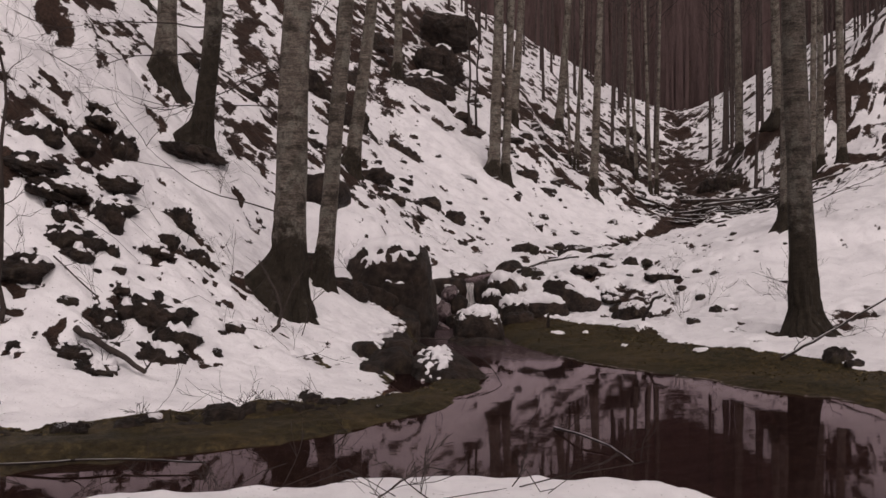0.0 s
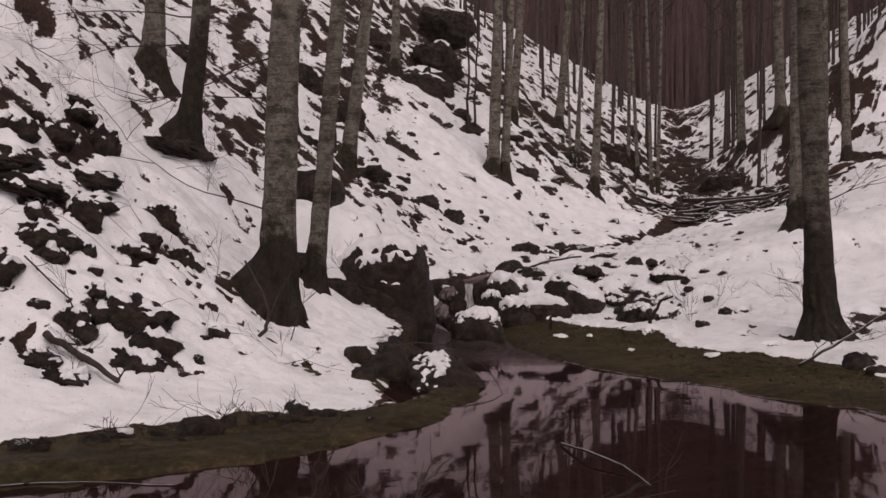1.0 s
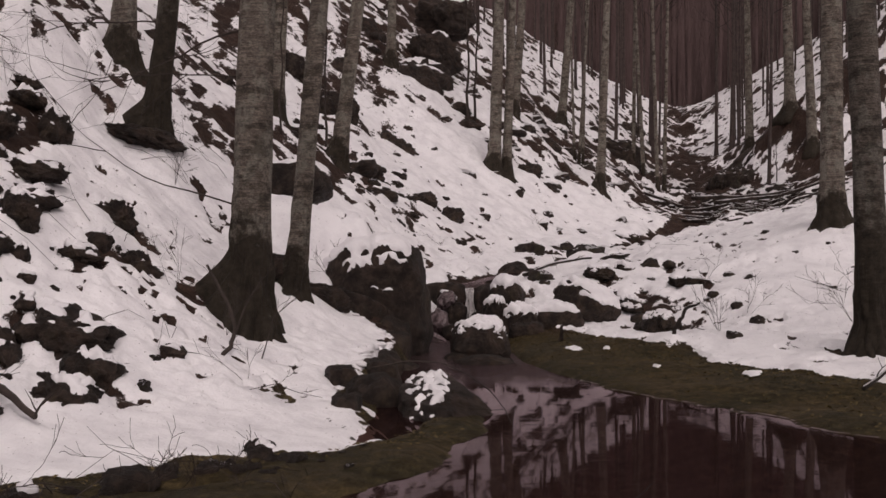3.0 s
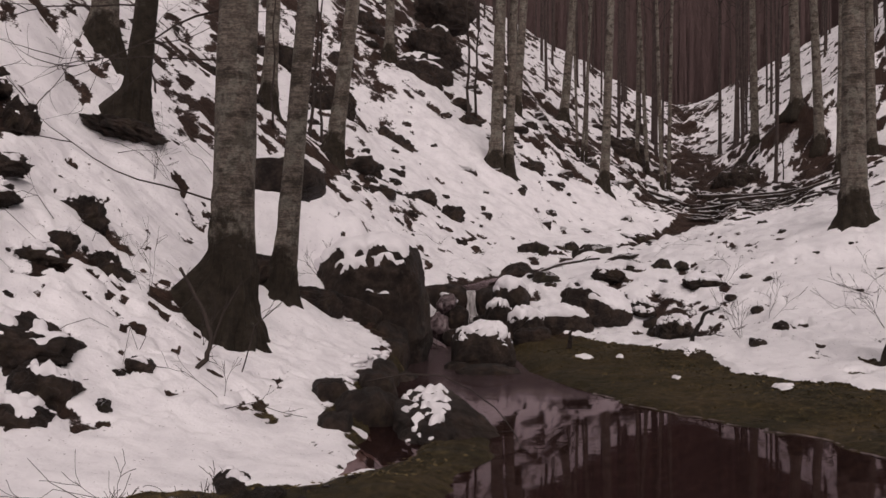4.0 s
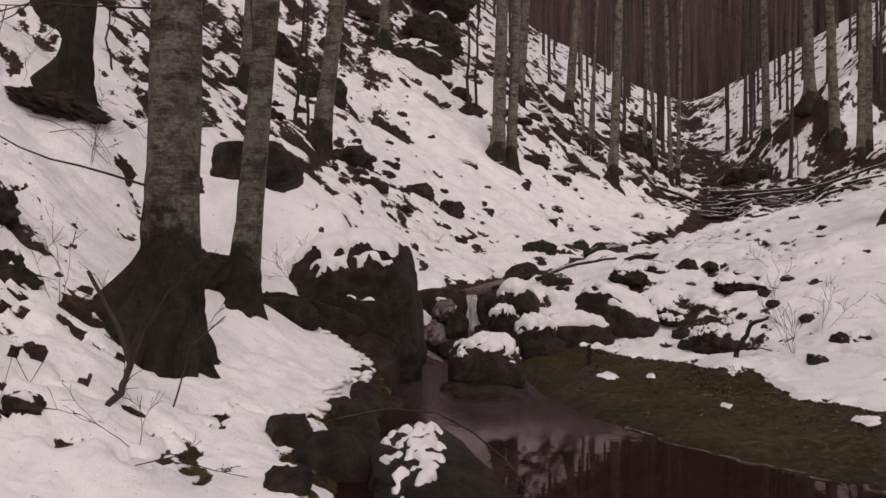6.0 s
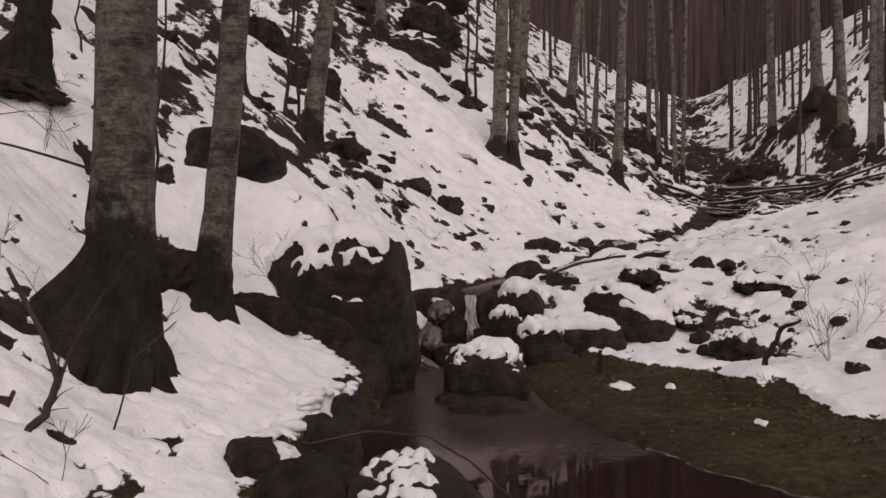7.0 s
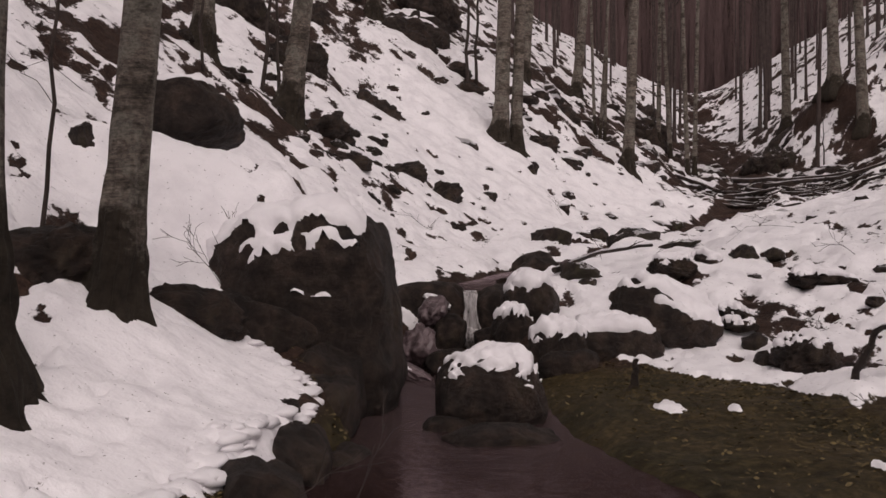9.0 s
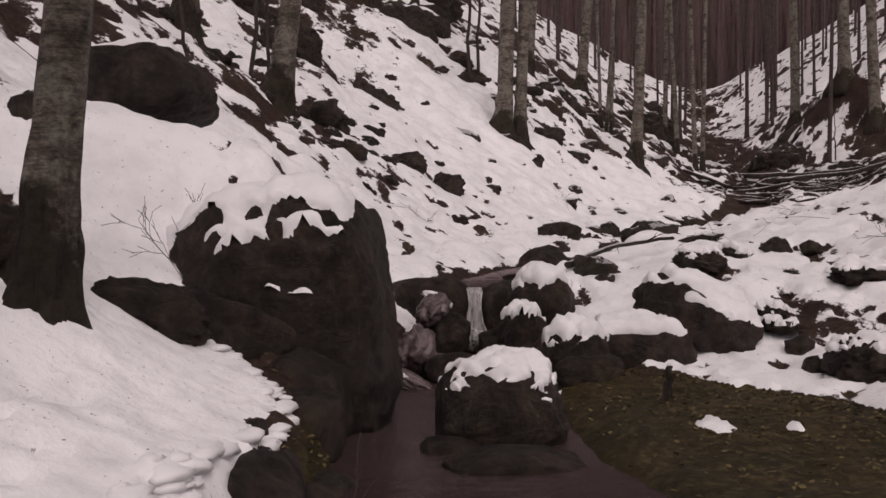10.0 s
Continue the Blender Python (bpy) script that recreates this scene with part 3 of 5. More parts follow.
def beech(at, radius, lean=(0, 0), height=14.0, flare=1.0, seed=1, limbs=(), bend=0.0, sides=20, label="", mat=None, group="beech trees on the slopes", bare=7.0, spread=0.3, roots=0, kick=0.0, toes=()):
    """A bare beech: trunk with its root flare, the limbs, and the high crown."""
    rng = random.Random(seed)
    base = thing("beech_tree", at, label or "bare grey beech trunk with mossy foot in the snow", "tree", group)
    lobes = [(rng.randint(2, 4), rng.uniform(0, 6.28)), (rng.randint(4, 6), rng.uniform(0, 6.28)), (rng.randint(7, 9), rng.uniform(0, 6.28))]
    hs = [-0.5, -0.25, -0.1, 0.0, 0.08, 0.16, 0.26, 0.4, 0.58, 0.8, 1.05, 1.35, 1.7, 2.1, 2.5, 3.0, 3.5, 4.0, 4.6, 5.2, 6.0, 7.0, 8.2, 9.6, 11, 12.5, 14]
    if toes:
        hs = [-0.5, -0.4] + [-0.32 + 0.04 * k for k in range(42)] + hs[hs.index(1.35) + 1:]
    hs = [h for h in hs if h <= height]
    path, radii = [], []
    for h in hs:
        s = bend * math.sin(max(h, 0) * 0.9 + seed)
        path.append(Vector((lean[0] * h + s * 0.5 + kick * math.exp(-max(h, 0) / 0.35), lean[1] * h + s * 0.3, h)))
        radii.append(radius * (1.04 - 0.62 * max(h, 0) / height) * (1 + flare * math.exp(-max(h, -0.18) / spread)))

    # how the ground rises or falls round the foot, by bearing
    lie = [max(-0.45, min(0.45, stand(at[0] + 0.4 * math.cos(math.radians(q * 15)), at[1] + 0.4 * math.sin(math.radians(q * 15))) - at[2] - 0.05)) for q in range(24)] if toes else [0.0] * 24

    def wobble(t, k):
        h = hs[k]
        way = (math.degrees(t) + 162) % 360 / 15
        tilt = lie[int(way) % 24] * (1 - way % 1) + lie[(int(way) + 1) % 24] * (way % 1)
        rise_here = h - 0.85 * tilt
        e = math.exp(-max(h, 0) / (spread * 1.5))
        lobed = min(flare, 1.2)
        w = 1 + e * lobed * 0.17 * math.cos(lobes[0][0] * t + lobes[0][1]) + e * lobed * 0.13 * math.cos(lobes[1][0] * t + lobes[1][1]) + e * 0.09 * math.cos(lobes[2][0] * t + lobes[2][1])
        w = w + 0.22 * e * lobed * noise.noise((math.cos(t) * 2.6 + seed, math.sin(t) * 2.6, h * 2.2))
        for at_, reach, rise, wide in toes:
            # a buttress that runs out along one bearing
            gap = (math.degrees(t) + 162 - at_ + 180) % 360 - 180
            w += reach / radii[k] * math.exp(-(gap / wide) ** 2) * ease(rise - rise_here, 0.0, rise * 0.9 + 0.2)
        if toes and h < 1.3:
            low = ease(1.25 - rise_here, 0.0, 0.9)
            w += 0.42 * math.exp(-max(rise_here, -0.1) / 0.26) + low * (0.30 * noise.noise((math.cos(t) * 3.2 + seed, math.sin(t) * 3.2, h * 4.2)) + 0.30 * abs(noise.noise((math.cos(t) * 7 + seed, math.sin(t) * 7, h * 3.0))) - 0.05)
        return w + 0.10 * noise.noise((math.cos(t) * 1.6 + seed, math.sin(t) * 1.6, h * 1.4)) + 0.03 * noise.noise((math.cos(t) * 5, math.sin(t) * 5 + seed, h * 4))
    v, f = tube(path, radii, sides, wobble)
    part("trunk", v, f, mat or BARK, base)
    for k in range(roots):
        a = 6.28 * (k + rng.uniform(-0.3, 0.3)) / roots
        reach, thick = radius * (1.6 + rng.uniform(0.2, 1.6)), radius * rng.uniform(0.22, 0.42)
        pts, rad = [], []
        for q in (0.0, 0.2, 0.4, 0.6, 0.8, 1.0):
            w = a + 0.35 * math.sin(q * 3 + k)
            px, py = math.cos(w) * (radius * 0.7 + reach * q), math.sin(w) * (radius * 0.7 + reach * q)
            ground_z = stand(at[0] + px, at[1] + py) - at[2]
            pts.append((px, py, (1 - q) ** 2 * 0.30 + (1 - (1 - q) ** 2) * (ground_z - 0.02 - 0.10 * q)))
            rad.append(thick * (1.15 - 0.8 * q))
        v, f = tube(pts, rad, 9, lambda t, j: 1 + 0.25 * noise.noise((math.cos(t) * 2 + k, math.sin(t) * 2, j * 0.8 + seed)))
        part("root", v, f, BARK, base, "dark mossy surface root")
    v, f = [], []
    for k in range(7):
        h = rng.uniform(min(bare, height * 0.6), height * 0.97)
        a = rng.uniform(0, 6.28)
        spray(rng, (lean[0] * h, lean[1] * h, h), (math.cos(a), math.sin(a), rng.uniform(0.4, 1.2)), rng.uniform(1.6, 3.0), radius * 0.28, 2, v, f)
    tagged(part("crown", v, f, TWIG, base, "bare forking limbs and twigs"), kind="stuff")
    for h, way, length, r in limbs:
        v, f = [], []
        spray(rng, (lean[0] * h, lean[1] * h, h), way, length, r, 2, v, f, 0.17, -0.01, 3)
        part("limb", v, f, TWIG, base, "thin bare side branch")
    return base


def stone_mesh(name, size, seed, mat, detail=3, rough=0.30, square=0.0, top=9.0):
    """A worn stone: a blunted ball with a few broken faces, lumps, ledges and fine pitting."""
    bm = bmesh.new()
    bmesh.ops.create_icosphere(bm, subdivisions=detail, radius=1.0)
    off = Vector((seed * 3.7, seed * 1.9, seed * 5.3))
    rng = random.Random(seed)
    cuts = []
    for _ in range(6):
        n = Vector((rng.gauss(0, 1), rng.gauss(0, 1), rng.gauss(0, 1))).normalized()
        cuts.append((n, rng.uniform(0.66, 0.92)))
    power = 2.0 + 3.0 * square
    for v in bm.verts:
        d = v.co.normalized()
        p = d / (abs(d.x) ** power + abs(d.y) ** power + abs(d.z) ** power) ** (1 / power) * 0.94
        for n, lim in cuts:
            over = p.dot(n) - lim
            if over > 0:
                p = p - n * over * 0.7
        q = d + Vector((noise.noise(d * 1.7 + off), noise.noise(d * 1.7 - off), noise.noise(d * 1.9 + off * 2))) * 0.35
        n = noise.noise(q * 1.2 + off) * 0.75 + noise.noise(q * 2.7 + off) * 0.5 + abs(noise.noise(q * 4.6 + off)) * 0.45 + noise.noise(q * 9.5 + off) * 0.2 + noise.noise(q * 21 + off) * 0.11
        if detail > 4:
            n += abs(noise.noise(q * 37 + off)) * 0.10 - 1.6 * max(0.0, 0.06 - abs(noise.noise(q * 2.4 - off)))
        p = p * (1.06 + n * rough)
        if p.z > top:
            p.z = top + (p.z - top) * 0.2
        v.co = Vector((p.x * size[0], p.y * size[1], p.z * size[2]))
    for fc in bm.faces:
        fc.smooth = True
    me = bpy.data.meshes.new(name)
    bm.to_mesh(me)
    bm.free()
    me.materials.append(mat)
    return me


def stone(name, at, size, seed, turn=(0, 0, 0), mat=None, label="", detail=3, rough=0.30, square=0.0, group="", category="rock", top=9.0):
    ob = new(name, stone_mesh(name, size, seed, mat or ROCK, detail, rough, square, top))
    ob.matrix_world = pose(*at, *turn)
    return tagged(ob, label or "dark weathered stone half buried in snow", category, group)

# ---- water ----
def sheet(name, xs, ys, z, mat, label):
    n, m = len(ys), len(xs)
    verts = [(x, y, z) for y in ys for x in xs]
    faces = [(j * m + i, j * m + i + 1, (j + 1) * m + i + 1, (j + 1) * m + i) for j in range(n - 1) for i in range(m - 1)]
    return tagged(part(name, verts, faces, mat), label, "water", kind="structure")


sheet("water", np.linspace(-9, 9, 5), np.linspace(4.8, 19.75, 5), WATER, POND, "dark forest pond mirroring the snowy slope")
v, f = [], []
ys = np.linspace(19.98, 45, 90)
for k, y in enumerate(ys):
    x, z = float(section(np.array([y]), LEFT_T, 1)[0]), float(base_height(np.array([section(np.array([y]), LEFT_T, 1)[0]]), np.array([y]))[0]) + 0.05
    w = (0.20 if y < 20.6 else 0.14) + 0.04 * math.sin(k * 1.3)
    v += [(x - w, y, z), (x, y, z + 0.01), (x + w, y, z)]
    if k:
        f += [(3 * k - 3 + i, 3 * k - 2 + i, 3 * k + 1 + i, 3 * k + i) for i in (0, 1)]
tagged(part("brook", v, f, STREAM), "narrow brook running between snowy stones", "water", kind="structure")

# ---- trees with a place of their own ----
def tree_at(x, y, radius, **kw):
    return beech((x, y, stand(x, y, 0.05)), radius, **kw)


TOES = [(175, 0.12, 0.34, 24), (225, 0.17, 0.30, 16), (270, 0.14, 0.34, 14), (315, 0.17, 0.28, 16), (355, 0.14, 0.32, 20), (90, 0.1, 0.3, 45)]
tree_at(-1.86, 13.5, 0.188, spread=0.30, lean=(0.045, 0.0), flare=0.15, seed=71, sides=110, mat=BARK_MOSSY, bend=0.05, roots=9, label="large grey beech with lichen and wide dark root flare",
        toes=[(192, 0.26, 0.66, 20), (198, 0.30, 0.40, 10), (226, 0.36, 0.50, 12), (252, 0.26, 0.55, 10), (276, 0.34, 0.42, 10), (302, 0.24, 0.50, 10), (330, 0.14, 0.42, 11), (0, 0.06, 1.0, 22), (60, 0.2, 0.5, 25), (120, 0.2, 0.5, 25)],
        limbs=[(1.15, (-1, -0.25, 0.28), 1.9, 0.011), (2.45, (-1, -0.1, 0.02), 1.5, 0.010), (2.9, (-1, 0.2, 0.10), 1.9, 0.013), (3.2, (0.5, -0.5, 0.5), 0.8, 0.009)])
tree_at(-1.60, 15.08, 0.108, lean=(0.086, 0.0), flare=0.18, spread=0.4, seed=12, sides=72, toes=[(200, 0.05, 0.45, 18), (255, 0.09, 0.4, 14), (300, 0.12, 0.30, 13), (350, 0.10, 0.4, 15), (90, 0.1, 0.4, 40)], label="slim grey beech leaning beside the boulder")
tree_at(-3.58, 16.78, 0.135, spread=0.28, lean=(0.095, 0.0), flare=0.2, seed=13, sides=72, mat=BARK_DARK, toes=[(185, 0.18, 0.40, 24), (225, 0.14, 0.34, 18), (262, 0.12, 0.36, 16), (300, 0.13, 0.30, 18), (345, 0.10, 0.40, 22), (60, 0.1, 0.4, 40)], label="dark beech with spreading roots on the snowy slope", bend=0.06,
        limbs=[(2.2, (0.8, -0.6, 0.1), 1.3, 0.010), (1.35, (-1, -0.4, 0.0), 2.3, 0.012), (1.75, (-1, -0.7, 0.05), 2.6, 0.013), (1.6, (0.6, -1, 0.1), 1.5, 0.010), (0.9, (0.9, -0.6, -0.1), 1.6, 0.008)])
tree_at(-4.95, 20.4, 0.17, lean=(0.02, 0.0), flare=0.22, seed=14, sides=48, toes=TOES)
tree_at(-6.6, 24.6, 0.17, lean=(0.0, 0.0), flare=0.22, seed=15, sides=48, toes=TOES)
tree_at(-2.08, 25.9, 0.15, lean=(0.12, 0.0), flare=0.22, seed=16, sides=48, toes=TOES)
tree_at(-3.3, 25.6, 0.14, lean=(0.04, 0.0), flare=0.22, seed=17, sides=48, toes=TOES)
tree_at(-1.52, 38.3, 0.14, lean=(0.01, 0.0), flare=0.22, seed=18, sides=48, toes=TOES)
tree_at(1.55, 34.8, 0.17, lean=(0.03, 0.0), flare=0.22, seed=19, sides=48, toes=TOES, label="twin-stemmed beech with dark mossy foot")
tree_at(1.90, 34.95, 0.13, lean=(0.035, 0.0), flare=0.22, seed=20, sides=48, toes=TOES, label="thinner stem of a twin beech in snow")
tree_at(5.1, 38.7, 0.14, lean=(0.035, 0.0), flare=0.22, seed=21, sides=48, toes=TOES)
tree_at(2.45, 40.0, 0.14, lean=(0.07, 0.0), flare=0.22, seed=22, sides=48, toes=TOES)
tree_at(4.9, 48.5, 0.17, lean=(0.08, 0.0), flare=0.22, seed=23, sides=48, toes=TOES)
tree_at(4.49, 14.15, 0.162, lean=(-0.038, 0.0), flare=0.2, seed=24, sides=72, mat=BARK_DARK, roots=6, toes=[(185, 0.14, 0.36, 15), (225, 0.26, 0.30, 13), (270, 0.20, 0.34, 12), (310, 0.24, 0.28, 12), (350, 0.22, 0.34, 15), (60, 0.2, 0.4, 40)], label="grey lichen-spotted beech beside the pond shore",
        limbs=[(1.6, (0.9, -0.4, 0.35), 0.9, 0.010)])
tree_at(6.37, 20.9, 0.18, lean=(-0.005, 0.0), flare=0.22, seed=25, sides=48, toes=TOES, label="pale lichen-covered beech on the far bank")
tree_at(15.2, 43.5, 0.17, lean=(-0.02, 0.0), flare=0.5, seed=26)
tree_at(14.6, 44.2, 0.15, lean=(0.0, 0.0), flare=0.5, seed=27)
tree_at(13.9, 43.0, 0.13, lean=(0.01, 0.0), flare=0.5, seed=36)
tree_at(16.2, 52.0, 0.21, lean=(-0.045, 0.0), flare=0.7, seed=28)
tree_at(16.2, 55.2, 0.25, lean=(-0.03, 0.0), flare=0.9, seed=29)
tree_at(14.9, 57.3, 0.19, lean=(-0.02, 0.0), flare=0.6, seed=30)
for k, (dx, ln) in enumerate([(0.0, -0.03), (0.35, 0.02), (-0.4, -0.05), (-0.75, 0.01)]):
    tree_at(8.95 + dx, 49.3 + 0.5 * k, 0.085, lean=(ln, 0.0), flare=0.4, seed=40 + k, sides=12, label="thin young beech stem in a clump", group="clump of thin stems in the ravine")
for k, (dx, ln) in enumerate([(0.0, 0.06), (0.15, 0.02), (-0.12, -0.03)]):
    tree_at(4.82 + dx, 42.0 + 0.1 * k, 0.05, lean=(ln, 0.0), flare=0.3, height=9.6, seed=50 + k, sides=8, label="thin bare sapling in a small clump", group="saplings on the slope")


def sapling(x, y, height, radius, lean, seed, label="thin dark bare sapling standing in snow"):
    rng = random.Random(seed)
    base = thing("sapling", (x, y, stand(x, y, 0.04)), label, "sapling", "saplings on the slope")
    n = 14
    path, p = [], Vector((0, 0, -0.1))
    for k in range(n + 1):
        path.append(p.copy())
        p = p + Vector((lean * height / n + rng.uniform(-0.04, 0.04), rng.uniform(-0.03, 0.03), height / n))
    v, f = tube(path, [radius * (1 - 0.75 * k / n) for k in range(n + 1)], 8)
    part("stem", v, f, TWIG, base)
    v, f = [], []
    for _ in range(6):
        k = rng.randint(3, n)
        a = rng.uniform(0, 6.28)
        spray(rng, path[k], (math.cos(a), math.sin(a), 0.7), rng.uniform(0.25, 0.6), 0.006, 1, v, f)
    tagged(part("twig_spray", v, f, TWIG, base), kind="stuff")
    return base


sapling(-2.18, 15.6, 3.6, 0.016, 0.06, 1)
sapling(-3.95, 10.15, 3.2, 0.028, -0.02, 2, "dark knotty sapling beside the rocks")
sapling(-4.15, 20.3, 1.6, 0.018, -0.05, 3)
sapling(-3.0, 24.2, 3.5, 0.025, 0.02, 4)
sapling(-2.75, 27.5, 4.5, 0.04, 0.05, 5)
sapling(-2.55, 27.9, 4.5, 0.035, 0.02, 6)
sapling(-5.7, 17.5, 1.4, 0.014, 0.03, 7)
sapling(0.9, 38.0, 5.0, 0.05, 0.02, 8)
sapling(1.1, 38.3, 5.0, 0.045, 0.05, 9)
sapling(14.2, 50.5, 2.2, 0.03, -0.1, 10)

# ---- the boulders at the waterfall ----
def capped_stone(name, at, size, seed, turn, label, mat=None, detail=5, square=0.3, rough=0.2, cover=0.45, depth=0.07, top=9.0, shy=(0, 0, 0), past=0.3, fine=2.4, soft=3):
    """A stone with a pillow of snow lying on it."""
    ob = stone(name, at, size, seed, turn, mat or ROCK_BARE, label, detail, rough, square, top=top)
    src = ob.data
    co = np.array([v.co[:] for v in src.vertices])
    nrm = np.array([v.normal[:] for v in src.vertices])
    ragged = np.array([noise.noise(Vector(c) * 3.2 * fine + Vector((seed, 0, 0))) * 0.7 + noise.noise(Vector(c) * 8.0 * fine) * 0.6 + noise.noise(Vector(c) * 19.0 * fine) * 0.45 for c in co])
    want = nrm[:, 2] + co[:, 2] / size[2] * 0.25 + ragged - 0.9 * ease(0.45 - co[:, 2] / size[2], 0.0, 0.5) - 1.5 * ease(0.50 - nrm[:, 2], 0.0, 0.5)
    # snow stays off the side that shy points to
    want = want - 1.2 * ease(co[:, 0] / size[0] * shy[0] + co[:, 1] / size[1] * shy[1] + co[:, 2] / size[2] * shy[2], past, past + 0.35)
    ends = np.array([e.vertices[:] for e in src.edges])
    deg = np.bincount(ends.ravel(), minlength=len(co))
    for _ in range(soft):
        total = np.bincount(ends[:, 0], want[ends[:, 1]], len(co)) + np.bincount(ends[:, 1], want[ends[:, 0]], len(co))
        want = 0.4 * want + 0.6 * total / deg
    over = want - cover
    lift = ease(over, 0.0, 0.45)
    puff = np.array([0.85 + 0.5 * noise.noise(Vector(c) * 7 + Vector((0, seed, 0))) + 0.5 * noise.noise(Vector(c) * 17.0) for c in co])
    keep = over > -0.25
    skin = np.clip(over * 0.16, -0.04, 0.012)
    upper = co + nrm * skin[:, None] + np.stack([lift * 0.2 * depth * nrm[:, 0], lift * 0.2 * depth * nrm[:, 1], lift * depth * puff], -1)
    index = {int(i): k for k, i in enumerate(np.nonzero(keep)[0])}
    faces = [tuple(index[i] for i in p.vertices) for p in src.polygons if all(keep[i] for i in p.vertices)]
    part("snow_cap", upper[keep], faces, SNOW, ob, "pillow of white snow")
    return ob


capped_stone("boulder", (-0.86, 17.45, 0.27), (0.75, 1.17, 1.05), 3, (0, -3, 3), "big dark mossy boulder topped with snow beside the waterfall", detail=6, square=0.27, rough=0.13, cover=0.20, depth=0.03, shy=(1, 0, 0), past=0.5, fine=4.2, soft=2)
stone("boulder", (-1.20, 16.55, 0.28), (0.54, 0.42, 0.44), 8, (0, 10, 20), ROCK_BARE, "dark earthy rock bank under the leaning beech", 5, 0.26, 0.3)
capped_stone("boulder", (-2.00, 18.45, 2.12), (0.49, 0.5, 0.36), 46, (0, -3, 0), "squat brown rock with snow on its top", square=0.4, rough=0.12, cover=0.95, depth=0.05, top=0.75)
capped_stone("boulder", (0.50, 16.30, 0.04), (0.40, 0.38, 0.33), 5, (0, 4, 10), "rounded stone in the water under a thick snow cap", detail=6, square=0.0, rough=0.09, cover=0.72, depth=0.045, fine=2.8)
stone("boulder", (-1.95, 15.22, 0.94), (0.38, 0.30, 0.20), 43, (0, 0, 12), ROCK_BARE, "dark earthy overhang under the snow beside a trunk", 5, 0.3, 0.2)
stone("boulder", (-1.36, 15.95, 0.60), (0.34, 0.28, 0.19), 48, (0, 12, 25), ROCK_BARE, "dark earthy stone at the foot of a slim beech", 5, 0.3, 0.2)
capped_stone("boulder", (0.05, 11.75, -0.16), (0.42, 0.98, 0.27), 12, (7, 3, 6), "grey stone at the pond edge with patches of snow", detail=6, square=0.0, rough=0.16, cover=1.16, depth=0.028, shy=(1, -0.2, 0), past=-0.05, fine=4.0, soft=2)
capped_stone("boulder", (1.0, 19.35, 0.52), (0.26, 0.3, 0.26), 14, (0, 0, 0), "dark stone under a snow pillow beside the waterfall", square=0.1, rough=0.15, cover=0.55, depth=0.055)
capped_stone("boulder", (0.84, 19.0, 0.22), (0.2, 0.22, 0.24), 15, (0, 0, 30), "small snow-covered stone beside the waterfall", square=0.2, rough=0.2, cover=0.55, depth=0.055)
capped_stone("boulder", (1.10, 17.95, 0.12), (0.25, 0.25, 0.28), 16, (0, 0, 60), "dark stone with a snowy top above the mud flat", square=0.15, rough=0.22, cover=0.6, depth=0.06)
capped_stone("boulder", (2.10, 18.55, 0.42), (0.46, 0.34, 0.27), 27, (6, 18, 8), "dark wedge-shaped rock with snow draped over its back", square=0.15, rough=0.22, cover=0.62, depth=0.05)
capped_stone("boulder", (1.60, 18.2, 0.18), (0.42, 0.24, 0.25), 17, (0, 4, 8), "dark stone with a snowy top above the mud flat", square=0.15, rough=0.22, cover=0.6, depth=0.06)
stone("boulder", (1.18, 17.75, 0.06), (0.24, 0.2, 0.17), 18, (0, 0, 0), ROCK_BARE, "dark rounded stone at the water edge", 4, 0.18, 0.3)
stone("boulder", (0.55, 15.55, -0.13), (0.34, 0.24, 0.12), 19, (0, 0, 12), ROCK_BARE, "flat mossy stone barely out of the water", 4, 0.2, 0.2)
stone("boulder", (0.22, 15.95, -0.12), (0.16, 0.14, 0.10), 20, (0, 0, 0), ROCK_BARE, "flat mossy stone barely out of the water", 3, 0.2, 0.2)
stone("boulder", (-3.60, 16.60, stand(-3.6, 16.6, 0.07)), (0.42, 0.40, 0.15), 47, (0, 16, 0), ROCK_BARE, "dark earth bared round the foot of a beech", 5, 0.5, 0.0)
stone("boulder", (0.02, 20.15, 0.42), (0.42, 0.3, 0.28), 21, (0, 0, 0), ROCK_BARE, "dark wet ledge beside the waterfall", 4, 0.22, 0.3)
stone("boulder", (0.46, 20.12, 0.20), (0.5, 0.18, 0.40), 26, (0, 0, 0), ROCK_BARE, "dark wet ledge under the waterfall", 4, 0.18, 0.5)
stone("boulder", (0.78, 20.05, 0.36), (0.26, 0.3, 0.34), 22, (0, 0, 0), ROCK_BARE, "dark wet ledge beside the waterfall", 4, 0.22, 0.3)
stone("boulder", (0.26, 19.45, 0.22), (0.15, 0.16, 0.19), 23, (0, 10, 0), ROCK_BARE, "dark wet stone below the waterfall", 4, 0.2, 0.2)
stone("boulder", (0.62, 19.4, 0.16), (0.14, 0.14, 0.12), 24, (0, 0, 0), ROCK_BARE, "dark wet stone below the waterfall", 3, 0.2, 0.2)
stone("boulder", (0.28, 19.0, 0.0), (0.22, 0.16, 0.12), 25, (0, 0, 0), ROCK_BARE, "dark wet stone below the waterfall", 3, 0.2, 0.2)
